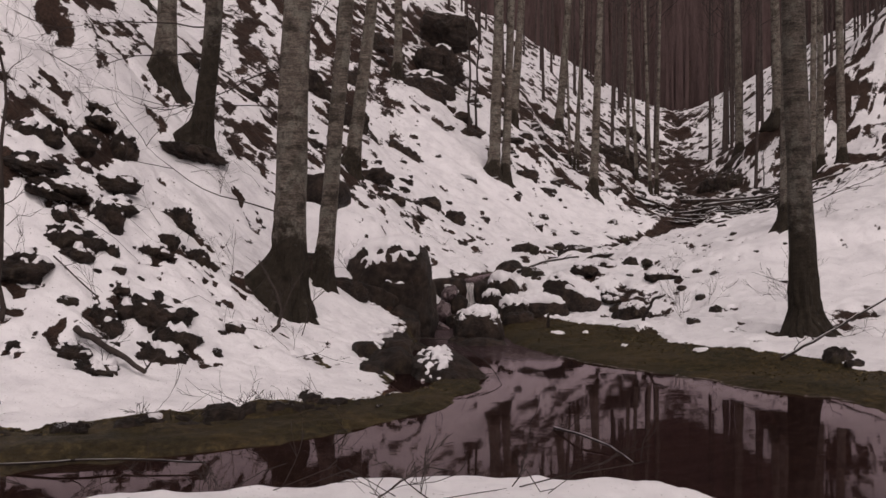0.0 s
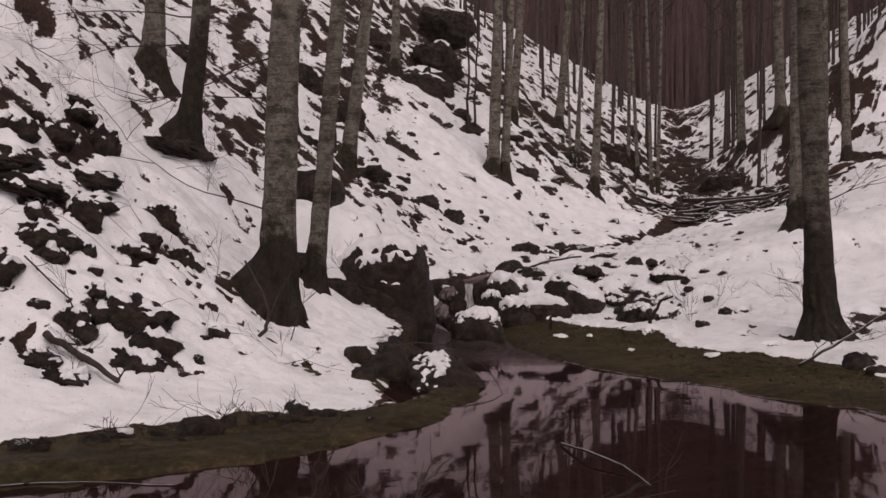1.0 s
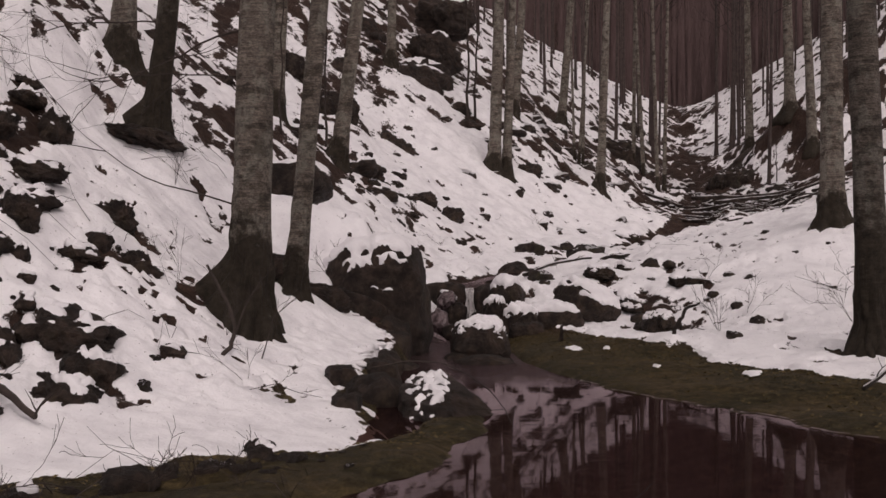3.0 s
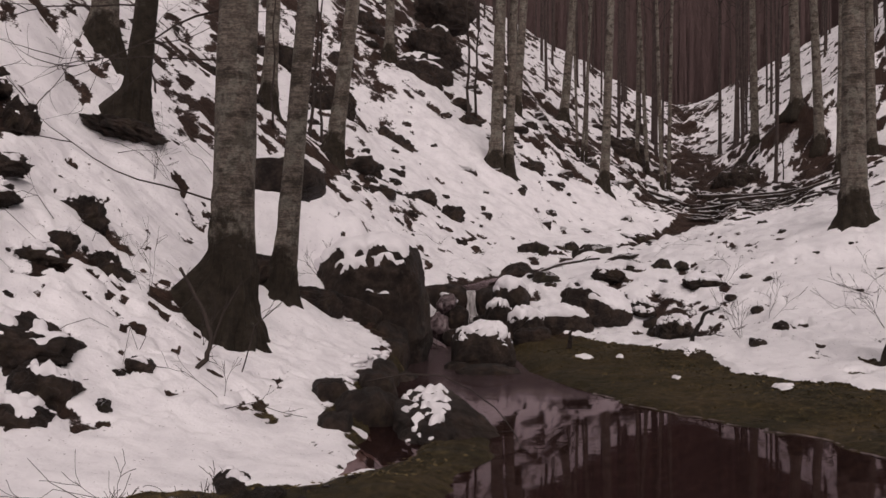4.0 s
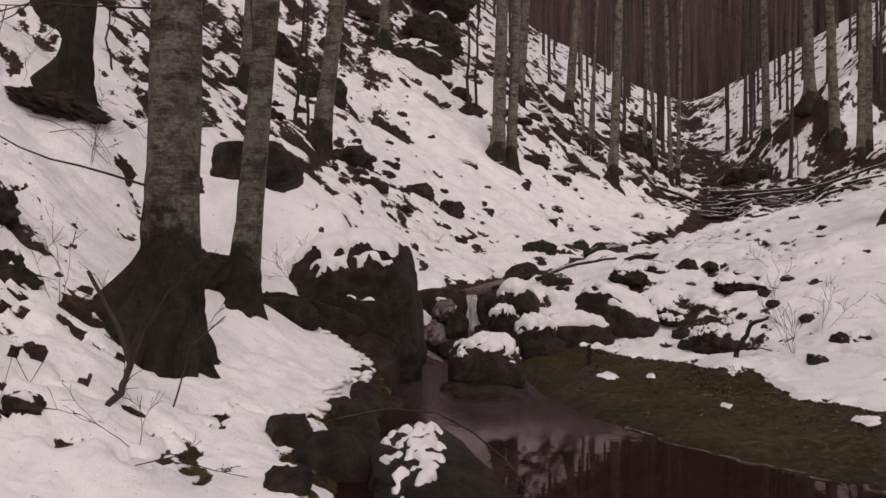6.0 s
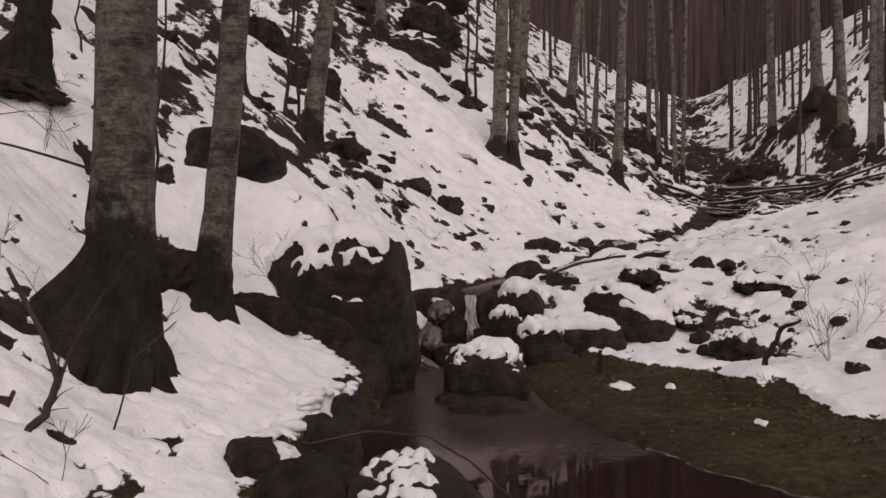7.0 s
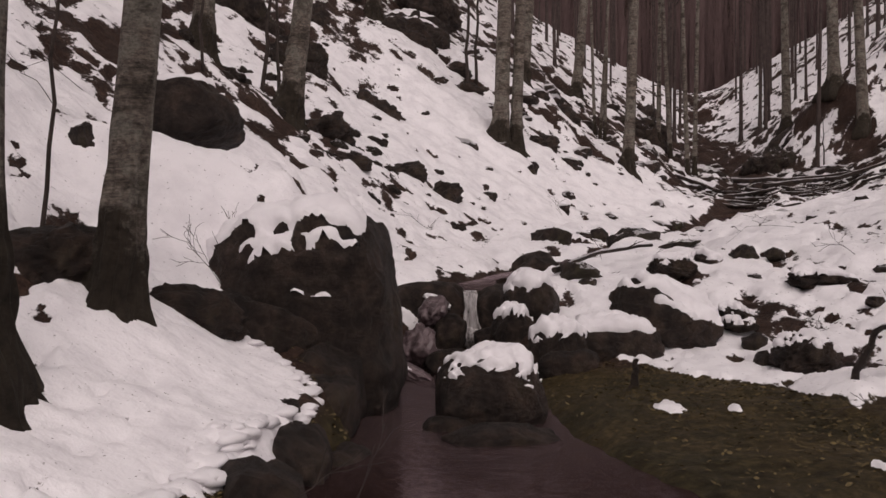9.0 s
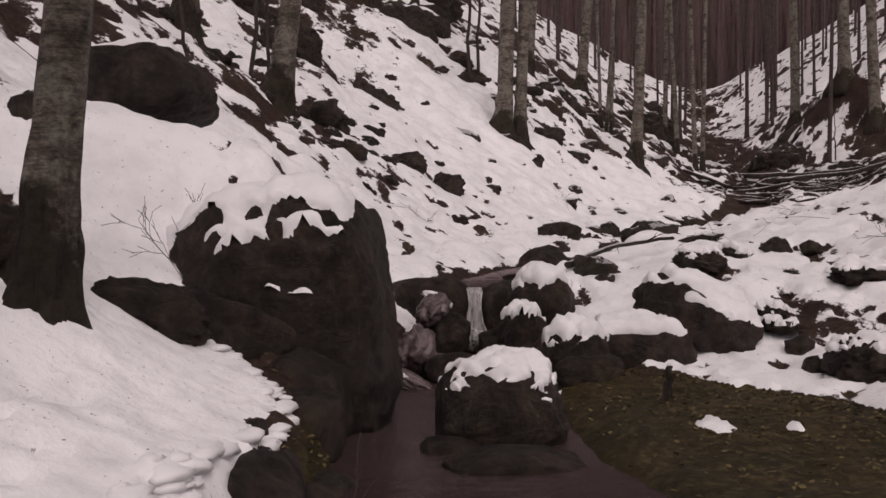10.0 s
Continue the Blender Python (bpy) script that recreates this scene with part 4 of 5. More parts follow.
for x, y, z, sz, sd in [(-0.66, 16.3, 0.16, (0.24, 0.36, 0.34), 30), (-0.56, 15.85, 0.1, (0.18, 0.4, 0.24), 31), (-0.74, 15.0, 0.16, (0.10, 0.16, 0.12), 45), (-0.84, 14.45, 0.10, (0.13, 0.2, 0.16), 46), (-0.6, 14.6, -0.02, (0.16, 0.4, 0.22), 32), (-0.66, 13.6, 0.0, (0.2, 0.35, 0.2), 33), (-0.62, 12.1, 0.02, (0.2, 0.24, 0.2), 34),
                        (-0.78, 11.3, 0.02, (0.12, 0.16, 0.14), 35), (-0.42, 15.0, -0.1, (0.14, 0.3, 0.12), 36), (-0.48, 17.0, -0.02, (0.14, 0.4, 0.25), 37), (-0.5, 12.9, -0.06, (0.15, 0.2, 0.14), 38), (-0.9, 12.4, 0.14, (0.14, 0.2, 0.12), 39)]:
    stone("rock", (x + 0.06, y, z - 0.07), sz, sd, (0, 0, sd * 7 % 40 - 20), ROCK_BARE, "dark mossy stone along the water edge", 4, 0.24, 0.3, "stones beside the brook")
for x, y, z, sz, sd, turn in [(0.12, 19.5, 0.42, (0.13, 0.2, 0.15), 51, 28), (-0.03, 19.2, 0.12, (0.16, 0.2, 0.20), 52, 14), (-0.10, 18.6, -0.04, (0.26, 0.14, 0.075), 53, 24), (-0.24, 19.1, 0.34, (0.05, 0.09, 0.24), 54, -8), (0.20, 19.2, 0.0, (0.12, 0.14, 0.10), 55, 0), (0.30, 19.0, -0.06, (0.14, 0.12, 0.08), 56, 0)]:
    stone("ice_lump", (x, y, z), sz, sd, (0, turn, 0), ICE, "milky ice frozen over a stone", 5, 0.32, 0.0, "ice by the waterfall", "ice")
for x, y, z, sz, sd in [(0.14, 19.62, 0.52, (0.13, 0.14, 0.05), 59), (-0.16, 18.52, 0.03, (0.10, 0.05, 0.02), 65), (-0.22, 19.0, 0.58, (0.03, 0.05, 0.03), 66)]:
    stone("snow_patch", (x, y, z), sz, sd, (0, 24, 0), SNOW, "small patch of snow lying on ice", 4, 0.35, 0.0, "snow by the waterfall", "snow")

# the fall itself: strands of white water over the ledge
v, f = [], []
rng = random.Random(17)
rows = 18
for strand in range(15):
    top_x, foot_x = 0.485 + rng.gauss(0, 0.022), 0.47 + rng.gauss(0, 0.05)
    wide, reach = rng.uniform(0.010, 0.026), rng.uniform(0.02, 0.09)
    for j in range(rows):
        q = j / (rows - 1)
        fall = max(0.0, q - 0.25) / 0.75
        x = top_x + (foot_x - top_x) * fall ** 1.4 + 0.010 * noise.noise((strand * 3.1, q * 5, 1.7))
        y = 20.12 - 0.28 * min(q / 0.25, 1.0) - reach * math.sqrt(fall)
        z = 0.60 - 0.02 * min(q / 0.25, 1.0) - 0.40 * fall ** 1.5
        w = wide * (0.7 + 0.9 * fall + 0.5 * noise.noise((strand * 1.3, q * 7, 4.2)))
        v += [(x - w, y + 0.006, z), (x, y - 0.008, z + 0.004), (x + w, y + 0.006, z)]
        if j:
            k = len(v) - 6
            f += [(k + i, k + i + 1, k + i + 4, k + i + 3) for i in (0, 1)]
tagged(part("waterfall", v, f, FOAM), "thin white strand of water falling between dark stones", "waterfall")
stone("splash", (0.47, 19.74, 0.17), (0.11, 0.12, 0.10), 57, (0, 0, 0), FOAM, "white splashing water at the foot of the fall", 4, 0.4, 0.0, "", "water")
stone("splash", (0.33, 19.25, -0.02), (0.07, 0.10, 0.10), 58, (0, 0, 0), FOAM, "white splashing water over a low stone", 4, 0.4, 0.0, "", "water")

# clods of snow along the broken edge of the bank above the water
rng = random.Random(91)
v, f = [], []
for k in range(120):
    y = rng.uniform(10.2, 16.4)
    x = float(np.interp(y, *SHORE_L)) + rng.gauss(-0.09, 0.04)
    z = stand(x, y)
    if z < 0.02:
        continue
    r = rng.uniform(0.03, 0.085)
    first, off = len(v), Vector((k * 1.7, k * 0.9, 0))
    for i in range(7):
        for j in range(12):
            a, b = math.pi * i / 6, 2 * math.pi * j / 12
            d = Vector((math.sin(a) * math.cos(b), math.sin(a) * math.sin(b), math.cos(a)))
            d = d * (1 + 0.4 * noise.noise(d * 1.3 + off) + 0.25 * noise.noise(d * 3.0 + off))
            v.append((x + d.x * r, y + d.y * r * 1.5, z - 0.25 * r + d.z * r * 0.42))
    f += [(first + i * 12 + j, first + i * 12 + (j + 1) % 12, first + (i + 1) * 12 + (j + 1) % 12, first + (i + 1) * 12 + j) for i in range(6) for j in range(12)]
tagged(part("snow_clods", v, f, SNOW), "crumbling clods of snow along the bank's edge", "snow", kind="stuff")

# ---- rocks out on the slopes ----
G = "dark rocks on the slope"
for ring in (OUTCROP_HIGH, OUTCROP_MIDDLE, OUTCROP_LOW):
    for k, (x, y, rx, rz) in enumerate(ring):
        capped_stone("rock", (x + 0.03, y, stand(x, y, 0.30 * rz)), (rx * 1.02, rx * 1.1, rz * 1.08), 300 + 17 * k + int(rx * 100), (4, 14, 31 * k % 50 - 25), "dark brown rock breaking through the snow", detail=5 if rx > 0.12 else 4, square=0.05, rough=0.42, cover=1.08, depth=0.04, fine=3.4)
stone("rock", (-3.50, 10.65, 0.69), (0.105, 0.110, 0.068), 397, (-6, 4, -2), label="brownish flat stone lying in the snow", detail=4, square=0.15, rough=0.3, group=G)
stone("rock", (-1.67, 8.61, -0.07), (0.144, 0.151, 0.111), 89, (9, 5, 29), mat=ROCK_BARE, detail=3, square=0.15, rough=0.5, group=G)
stone("rock", (-1.52, 8.83, -0.08), (0.071, 0.075, 0.084), 172, (0, 1, -20), mat=ROCK_BARE, detail=3, square=0.15, rough=0.5, group=G)
stone("rock", (-1.08, 9.43, -0.06), (0.078, 0.081, 0.058), 186, (10, -1, 11), mat=ROCK_BARE, detail=3, square=0.15, rough=0.5, group=G)
stone("rock", (-2.19, 7.88, -0.05), (0.086, 0.090, 0.083), 369, (4, -2, 7), mat=ROCK_BARE, detail=3, square=0.15, rough=0.5, group=G)
stone("rock", (-1.82, 8.10, -0.11), (0.111, 0.117, 0.079), 298, (0, 10, -12), mat=ROCK_BARE, detail=3, square=0.15, rough=0.5, group=G)
stone("rock", (-1.32, 8.95, -0.06), (0.065, 0.068, 0.054), 284, (7, 3, 13), mat=ROCK_BARE, detail=3, square=0.15, rough=0.5, group=G)
stone("rock", (-2.42, 17.08, 1.76), (0.093, 0.097, 0.134), 15, (-7, 2, 7), detail=3, square=0.15, rough=0.5, group=G)
stone("rock", (-2.44, 17.12, 1.79), (0.096, 0.100, 0.142), 93, (-7, 4, 8), detail=3, square=0.15, rough=0.5, group=G)
G = "stones beside the brook"
capped_stone("rock", (2.74, 18.75, 0.41), (0.134, 0.141, 0.109), 22, (6, -6, 28), "dark stone with settled snow on its back", detail=5, square=0.1, rough=0.42, cover=0.75, depth=0.045)
capped_stone("rock", (2.74, 18.59, 0.35), (0.159, 0.166, 0.047), 248, (-2, 2, 5), "dark stone with settled snow on its back", detail=5, square=0.1, rough=0.42, cover=0.75, depth=0.045)
stone("rock", (2.76, 18.19, 0.23), (0.097, 0.101, 0.081), 122, (5, -3, -9), detail=3, square=0.15, rough=0.5, group=G)
stone("rock", (2.68, 17.61, 0.15), (0.082, 0.086, 0.078), 143, (9, 9, 11), detail=3, square=0.15, rough=0.5, group=G)
capped_stone("rock", (2.90, 17.29, 0.19), (0.226, 0.237, 0.161), 281, (-6, 1, -10), "dark stone with settled snow on its back", detail=5, square=0.1, rough=0.42, cover=0.75, depth=0.045)
capped_stone("rock", (2.49, 20.35, 0.80), (0.225, 0.236, 0.120), 298, (-1, 1, 2), "dark stone with settled snow on its back", detail=5, square=0.1, rough=0.42, cover=0.75, depth=0.045)
capped_stone("rock", (3.02, 21.09, 0.84), (0.170, 0.179, 0.106), 240, (7, 7, 7), "dark stone with settled snow on its back", detail=5, square=0.1, rough=0.42, cover=0.75, depth=0.045)
stone("rock", (3.49, 21.25, 0.91), (0.159, 0.166, 0.132), 180, (8, 4, -7), detail=3, square=0.15, rough=0.5, group=G)
stone("rock", (3.75, 21.01, 0.94), (0.088, 0.092, 0.081), 167, (2, 3, -22), detail=3, square=0.15, rough=0.5, group=G)
capped_stone("rock", (3.75, 19.61, 0.73), (0.293, 0.306, 0.094), 323, (8, -0, -1), "dark stone with settled snow on its back", detail=5, square=0.1, rough=0.42, cover=0.75, depth=0.045)
stone("rock", (3.86, 18.51, 0.56), (0.071, 0.075, 0.049), 363, (-3, 11, 25), detail=3, square=0.15, rough=0.5, group=G)
stone("rock", (4.38, 19.63, 0.81), (0.095, 0.099, 0.047), 306, (2, 6, -12), detail=3, square=0.15, rough=0.5, group=G)
stone("rock", (1.95, 27.11, 1.13), (0.274, 0.287, 0.208), 129, (-2, -4, 29), detail=3, square=0.15, rough=0.5, group=G)
stone("rock", (2.88, 28.37, 1.17), (0.152, 0.160, 0.189), 252, (10, -9, -29), detail=3, square=0.15, rough=0.5, group=G)
stone("rock", (2.86, 24.57, 1.11), (0.346, 0.362, 0.186), 338, (3, -1, -12), detail=3, square=0.15, rough=0.5, group=G)
stone("rock", (5.30, 34.04, 1.42), (0.262, 0.274, 0.154), 70, (8, -12, 2), detail=3, square=0.15, rough=0.5, group=G)
stone("rock", (2.17, 33.69, 2.59), (0.123, 0.129, 0.228), 141, (-6, -1, -28), detail=3, square=0.15, rough=0.5, group=G)
stone("rock", (3.21, 23.37, 1.04), (0.208, 0.217, 0.060), 251, (-6, -8, 29), detail=3, square=0.15, rough=0.5, group=G)
stone("rock", (1.59, 20.64, 0.76), (0.165, 0.173, 0.102), 151, (-0, 12, 1), detail=3, square=0.15, rough=0.5, group=G)
stone("rock", (1.36, 22.94, 0.69), (0.288, 0.302, 0.244), 310, (9, 9, -29), mat=ROCK_BARE, label="mossy boulder at the head of the waterfall", detail=3, square=0.15, rough=0.5, group=G)
stone("rock", (1.58, 20.64, 0.74), (0.211, 0.221, 0.127), 65, (-5, 1, -10), detail=3, square=0.15, rough=0.5, group=G)
stone("rock", (1.64, 20.18, 0.65), (0.080, 0.084, 0.069), 152, (6, -11, -9), detail=3, square=0.15, rough=0.5, group=G)
stone("rock", (4.17, 12.14, -0.00), (0.148, 0.155, 0.163), 350, (6, 2, -28), detail=3, square=0.15, rough=0.5, group=G)
stone("rock", (4.27, 11.85, -0.02), (0.098, 0.103, 0.076), 130, (1, 4, -24), detail=3, square=0.15, rough=0.5, group=G)
stone("rock", (3.97, 17.63, 0.43), (0.082, 0.086, 0.079), 352, (1, -12, 17), detail=3, square=0.15, rough=0.5, group=G)
stone("rock", (3.97, 16.61, 0.29), (0.095, 0.099, 0.085), 219, (2, 5, 27), detail=3, square=0.15, rough=0.5, group=G)
stone("rock", (3.43, 15.65, 0.19), (0.089, 0.094, 0.060), 333, (-0, 10, -7), detail=3, square=0.15, rough=0.5, group=G)
G = "dark rocks on the slope"
stone("rock", (-1.20, 25.94, 2.28), (0.282, 0.296, 0.141), 201, (4, 5, 24), mat=ROCK_BARE, detail=4, square=0.05, rough=0.55, group=G)
stone("rock", (-0.41, 28.38, 2.26), (0.367, 0.385, 0.200), 239, (8, -10, 20), mat=ROCK_BARE, detail=4, square=0.05, rough=0.55, group=G)
stone("rock", (0.25, 28.54, 1.89), (0.266, 0.279, 0.229), 356, (7, 2, 9), mat=ROCK_BARE, detail=4, square=0.05, rough=0.55, group=G)
stone("rock", (0.90, 29.87, 1.88), (0.325, 0.340, 0.134), 242, (10, -9, -1), mat=ROCK_BARE, detail=4, square=0.05, rough=0.55, group=G)
stone("rock", (-1.01, 32.96, 3.78), (0.358, 0.376, 0.232), 282, (9, 11, 2), mat=ROCK_BARE, detail=4, square=0.05, rough=0.55, group=G)
stone("rock", (0.78, 37.56, 4.92), (0.408, 0.428, 0.205), 218, (2, 7, -26), mat=ROCK_BARE, detail=4, square=0.05, rough=0.55, group=G)
stone("rock", (-1.65, 27.08, 2.82), (0.420, 0.440, 0.260), 118, (-6, -10, -26), mat=ROCK_BARE, detail=4, square=0.05, rough=0.55, group=G)
stone("rock", (-1.37, 33.16, 4.01), (0.343, 0.360, 0.319), 14, (-4, -2, -26), mat=ROCK_BARE, detail=4, square=0.05, rough=0.55, group=G)
stone("rock", (1.93, 38.83, 4.99), (0.402, 0.421, 0.249), 208, (5, -11, 21), mat=ROCK_BARE, detail=4, square=0.05, rough=0.55, group=G)
stone("rock", (2.63, 36.49, 3.45), (0.378, 0.396, 0.292), 113, (3, 8, -23), mat=ROCK_BARE, detail=4, square=0.05, rough=0.55, group=G)
stone("rock", (2.23, 34.53, 2.70), (0.161, 0.169, 0.222), 69, (12, 5, -4), mat=ROCK_BARE, detail=4, square=0.05, rough=0.55, group=G)
stone("rock", (3.11, 35.77, 2.73), (0.370, 0.388, 0.344), 94, (3, -2, -20), mat=ROCK_BARE, detail=4, square=0.05, rough=0.55, group=G)
stone("rock", (3.45, 39.78, 4.43), (0.412, 0.432, 0.319), 319, (-7, 1, 10), mat=ROCK_BARE, detail=4, square=0.05, rough=0.55, group=G)
stone("rock", (11.98, 75.80, 8.10), (1.176, 1.232, 0.971), 382, (-10, -11, 5), mat=ROCK_BARE, detail=4, square=0.05, rough=0.55, group=G)
stone("rock", (-4.21, 24.13, 4.37), (0.250, 0.262, 0.170), 381, (-2, 3, -29), mat=ROCK_BARE, detail=4, square=0.05, rough=0.55, group=G)
stone("rock", (-5.13, 22.91, 4.91), (0.237, 0.249, 0.206), 47, (-4, 2, -1), mat=ROCK_BARE, detail=4, square=0.05, rough=0.55, group=G)
stone("rock", (-2.46, 40.34, 8.12), (0.626, 0.656, 0.646), 336, (-3, -11, 12), mat=ROCK_BARE, detail=4, square=0.05, rough=0.55, group=G)
stone("rock", (-0.58, 48.82, 9.74), (0.632, 0.662, 0.626), 78, (2, 4, -13), mat=ROCK_BARE, detail=4, square=0.05, rough=0.55, group=G)
stone("rock", (-2.89, 35.73, 6.21), (0.462, 0.484, 0.458), 285, (1, -7, -26), mat=ROCK_BARE, detail=4, square=0.05, rough=0.55, group=G)

for at_, size, sd, turn in [((-0.85, 39.3, 6.35), (1.15, 1.1, 0.90), 61, (8, 14, 10)), ((-0.2, 41.6, 7.75), (0.85, 0.9, 0.75), 62, (0, 18, 30)), ((0.2, 44.2, 9.6), (1.0, 1.0, 0.7), 69, (0, 10, 0)), ((-1.9, 40.4, 7.2), (0.7, 0.8, 0.6), 63, (0, 0, 70))]:
    capped_stone("crag", at_, size, sd, turn, "large dark crag jutting from the snowy slope", ROCK_BARE, 5, 0.15, 0.34, 1.05, 0.08)
stone("crag", (-2.7, 31.4, stand(-2.7, 31.4, 0.1)), (0.6, 0.6, 0.5), 67, (0, 20, 20), ROCK, "dark outcrop on the snowy slope", 5, 0.36, 0.2)
stone("crag", (-3.9, 32.6, stand(-3.9, 32.6, 0.1)), (0.7, 0.6, 0.45), 68, (0, 25, 40), ROCK, "dark outcrop on the snowy slope", 5, 0.36, 0.2)
stone("crag", (15.4, 56.0, 5.8), (1.9, 1.2, 0.5), 64, (0, -36, 8), ROCK, "long dark outcrop above the ravine", 5, 0.36, 0.2)
stone("crag", (13.0, 53.5, 3.9), (1.0, 1.1, 0.8), 65, (0, -25, 0), ROCK, "dark outcrop above the ravine", 5, 0.36, 0.2)
stone("crag", (7.6, 52.0, 5.0), (1.2, 1.2, 0.8), 66, (0, 20, 0), ROCK, "dark outcrop above the ravine", 5, 0.36, 0.2)

# scattered small stones, thickest where the snow is thin
rng = random.Random(21)
SMALL = [stone_mesh("rock", (1.0, 1.15, 0.7), 70 + k, ROCK_BARE if k % 3 else ROCK, 3, 0.6, 0.05) for k in range(9)]
ZONES = [(-2.0, 26.8, 1.2, 2.0, 20, 0.14), (-1.3, 29.2, 1.4, 2.5, 14, 0.15), (-3.4, 26, 0.8, 1.5, 14, 0.18), (3.5, 32, 1.5, 3.0, 12, 0.15),
         (3.2, 19.6, 1.6, 1.6, 24, 0.07), (3.4, 25, 2.2, 3.0, 26, 0.11), (6.5, 34, 2.0, 3.0, 24, 0.2), (10.5, 44, 1.6, 4.0, 50, 0.28), (10.3, 41.5, 1.5, 1.6, 60, 0.2), (11.5, 51, 2.0, 4.0, 40, 0.38), (4.0, 42, 3.0, 4.0, 26, 0.28), (0.5, 42, 3.0, 3.0, 22, 0.3), (-2.7, 10.3, 0.38, 0.35, 14, 0.05), (-3.7, 11.7, 0.5, 0.6, 10, 0.05)]
far_v, far_f = [], []
for cx, cy, rx, ry, count, big in ZONES:
    for _ in range(count):
        x, y = cx + rng.gauss(0, rx), cy + rng.gauss(0, ry)
        s = big * rng.uniform(0.45, 1.35)
        if y < 20.5 and (x < np.interp(y, *SHORE_R) and x > np.interp(y, *SHORE_L)):
            continue
        m = pose(x, y, stand(x, y, 0.55 * s), rng.uniform(-20, 20), rng.uniform(-20, 20), rng.uniform(0, 360)) @ Matrix.Diagonal((s, s, s, 1))
        me = SMALL[rng.randrange(9)]
        if cy > 31:
            k = len(far_v)
            far_v += [m @ q.co for q in me.vertices]
            far_f += [tuple(k + i for i in p.vertices) for p in me.polygons]
        else:
            ob = new("rock", me)
            ob.matrix_world = m
            tagged(ob, "small dark stone poking out of the snow", "rock", "small stones on the slopes")
tagged(part("rubble", far_v, far_f, ROCK_SNOWY), "snow-dusted rubble filling the ravine bed", "rubble", kind="stuff")

# stones and clods washed up along the edge of the mud spit
rng = random.Random(29)
for k in range(46):
    q = rng.random() ** 0.8
    x = -3.6 + 3.2 * q + rng.gauss(0, 0.12)
    y = float(np.interp(x, [-3.8, -2.4, -1.6, -0.6, -0.3], [7.25, 8.05, 8.9, 9.6, 10.3])) - abs(rng.gauss(0.0, 0.28))
    s = rng.choice((0.02, 0.03, 0.03, 0.05, 0.085)) * rng.uniform(0.8, 1.2)
    ob = new("rock", SMALL[rng.randrange(9)])
    ob.matrix_world = pose(x, y, stand(x, y, 0.25 * s), rng.uniform(-20, 20), rng.uniform(-20, 20), rng.uniform(0, 360)) @ Matrix.Diagonal((s, s, s * 1.1, 1))
    tagged(ob, "small dark stone on the wet mud spit", "rock", "stones on the mud spit")

# ---- dead wood ----
def fallen(name, points, radius, label, category="log", mat=None, sides=9, seed=0, twigs=0, group="dead wood"):
    rng = random.Random(seed)
    pts = [Vector(p) for p in points]
    path = []
    for a, b in zip(pts, pts[1:]):
        for k in range(4):
            path.append(a.lerp(b, k / 4) + Vector((rng.uniform(-1, 1), rng.uniform(-1, 1), rng.uniform(-1, 1))) * radius * 0.35)
    path.append(pts[-1])
    n = len(path)
    v, f = tube(path, [radius * (1 - 0.5 * k / n) * rng.uniform(0.9, 1.1) for k in range(n)], sides)
    base = tagged(part(name, v, f, mat or LOG), label, category, group)
    if twigs:
        v, f = [], []
        for _ in range(twigs):
            k = rng.randint(1, n - 1)
            spray(rng, path[k], (path[min(k + 1, n - 1)] - path[k - 1]).normalized() + Vector((rng.uniform(-1, 1), rng.uniform(-1, 1), rng.uniform(0, 0.8))), rng.uniform(0.12, 0.4), radius * 0.4, 1, v, f, 0.22)
        tagged(part("twig_spray", v, f, TWIG, base), kind="stuff")
    return base


rng = random.Random(33)
for k in range(64):
    x, y = rng.uniform(8.0, 13.0), rng.uniform(38.5, 44.5)
    a, l, r = rng.gauss(0.0, 1.0), rng.uniform(0.4, 1.7), rng.uniform(0.03, 0.085)
    ends = []
    for sgn in (-1, 1):
        px, py = x + sgn * l / 2 * math.cos(a), y + sgn * l / 2 * math.sin(a)
        ends.append((px, py, stand(px, py) + rng.uniform(-0.02, 0.22)))
    fallen("log", ends, r, "dark fallen log jammed across the brook", seed=k, group="log jam in the ravine", twigs=1 if k % 3 == 0 else 0)
fallen("log", [(9.0, 43.2, 3.0), (11.0, 42.6, 3.05), (13.4, 42.0, 3.35)], 0.075, "long dark log lying across the ravine", seed=90, group="log jam in the ravine")
fallen("log", [(9.4, 41.5, 2.75), (11.5, 41.2, 3.0), (14.2, 40.5, 3.9)], 0.07, "long dark log lying across the ravine", seed=91, group="log jam in the ravine")
fallen("stick", [(2.78, 16.1, 0.08), (2.86, 16.1, 0.30), (2.98, 16.15, 0.5), (3.15, 16.2, 0.56)], 0.03, "crooked dark dead branch standing in snow", "branch", seed=1)
fallen("stump", [(1.55, 16.95, -0.02), (1.56, 16.95, 0.12), (1.575, 16.95, 0.24)], 0.035, "short dark broken stump in the mud", "stump", seed=2)
fallen("stick", [(-1.78, 11.72, stand(-1.78, 11.72) - 0.03), (-1.71, 11.85, 0.40), (-1.68, 11.95, 0.55), (-1.77, 11.95, 0.80), (-1.93, 11.98, 1.08)], 0.021, "dark twisted root stick in the snow", "branch", TWIG, seed=3, twigs=2)
fallen("stick", [(-1.70, 11.93, 0.46), (-1.60, 11.95, 0.74), (-1.46, 11.95, 0.98)], 0.008, "thin dark stick leaning before the beech", "branch", TWIG, seed=13, twigs=2)
fallen("stick", [(-1.52, 12.3, stand(-1.52, 12.3)), (-1.42, 12.3, 0.62), (-1.22, 12.35, 0.80)], 0.006, "thin dark stick leaning before the beech", "branch", TWIG, seed=14, twigs=2)
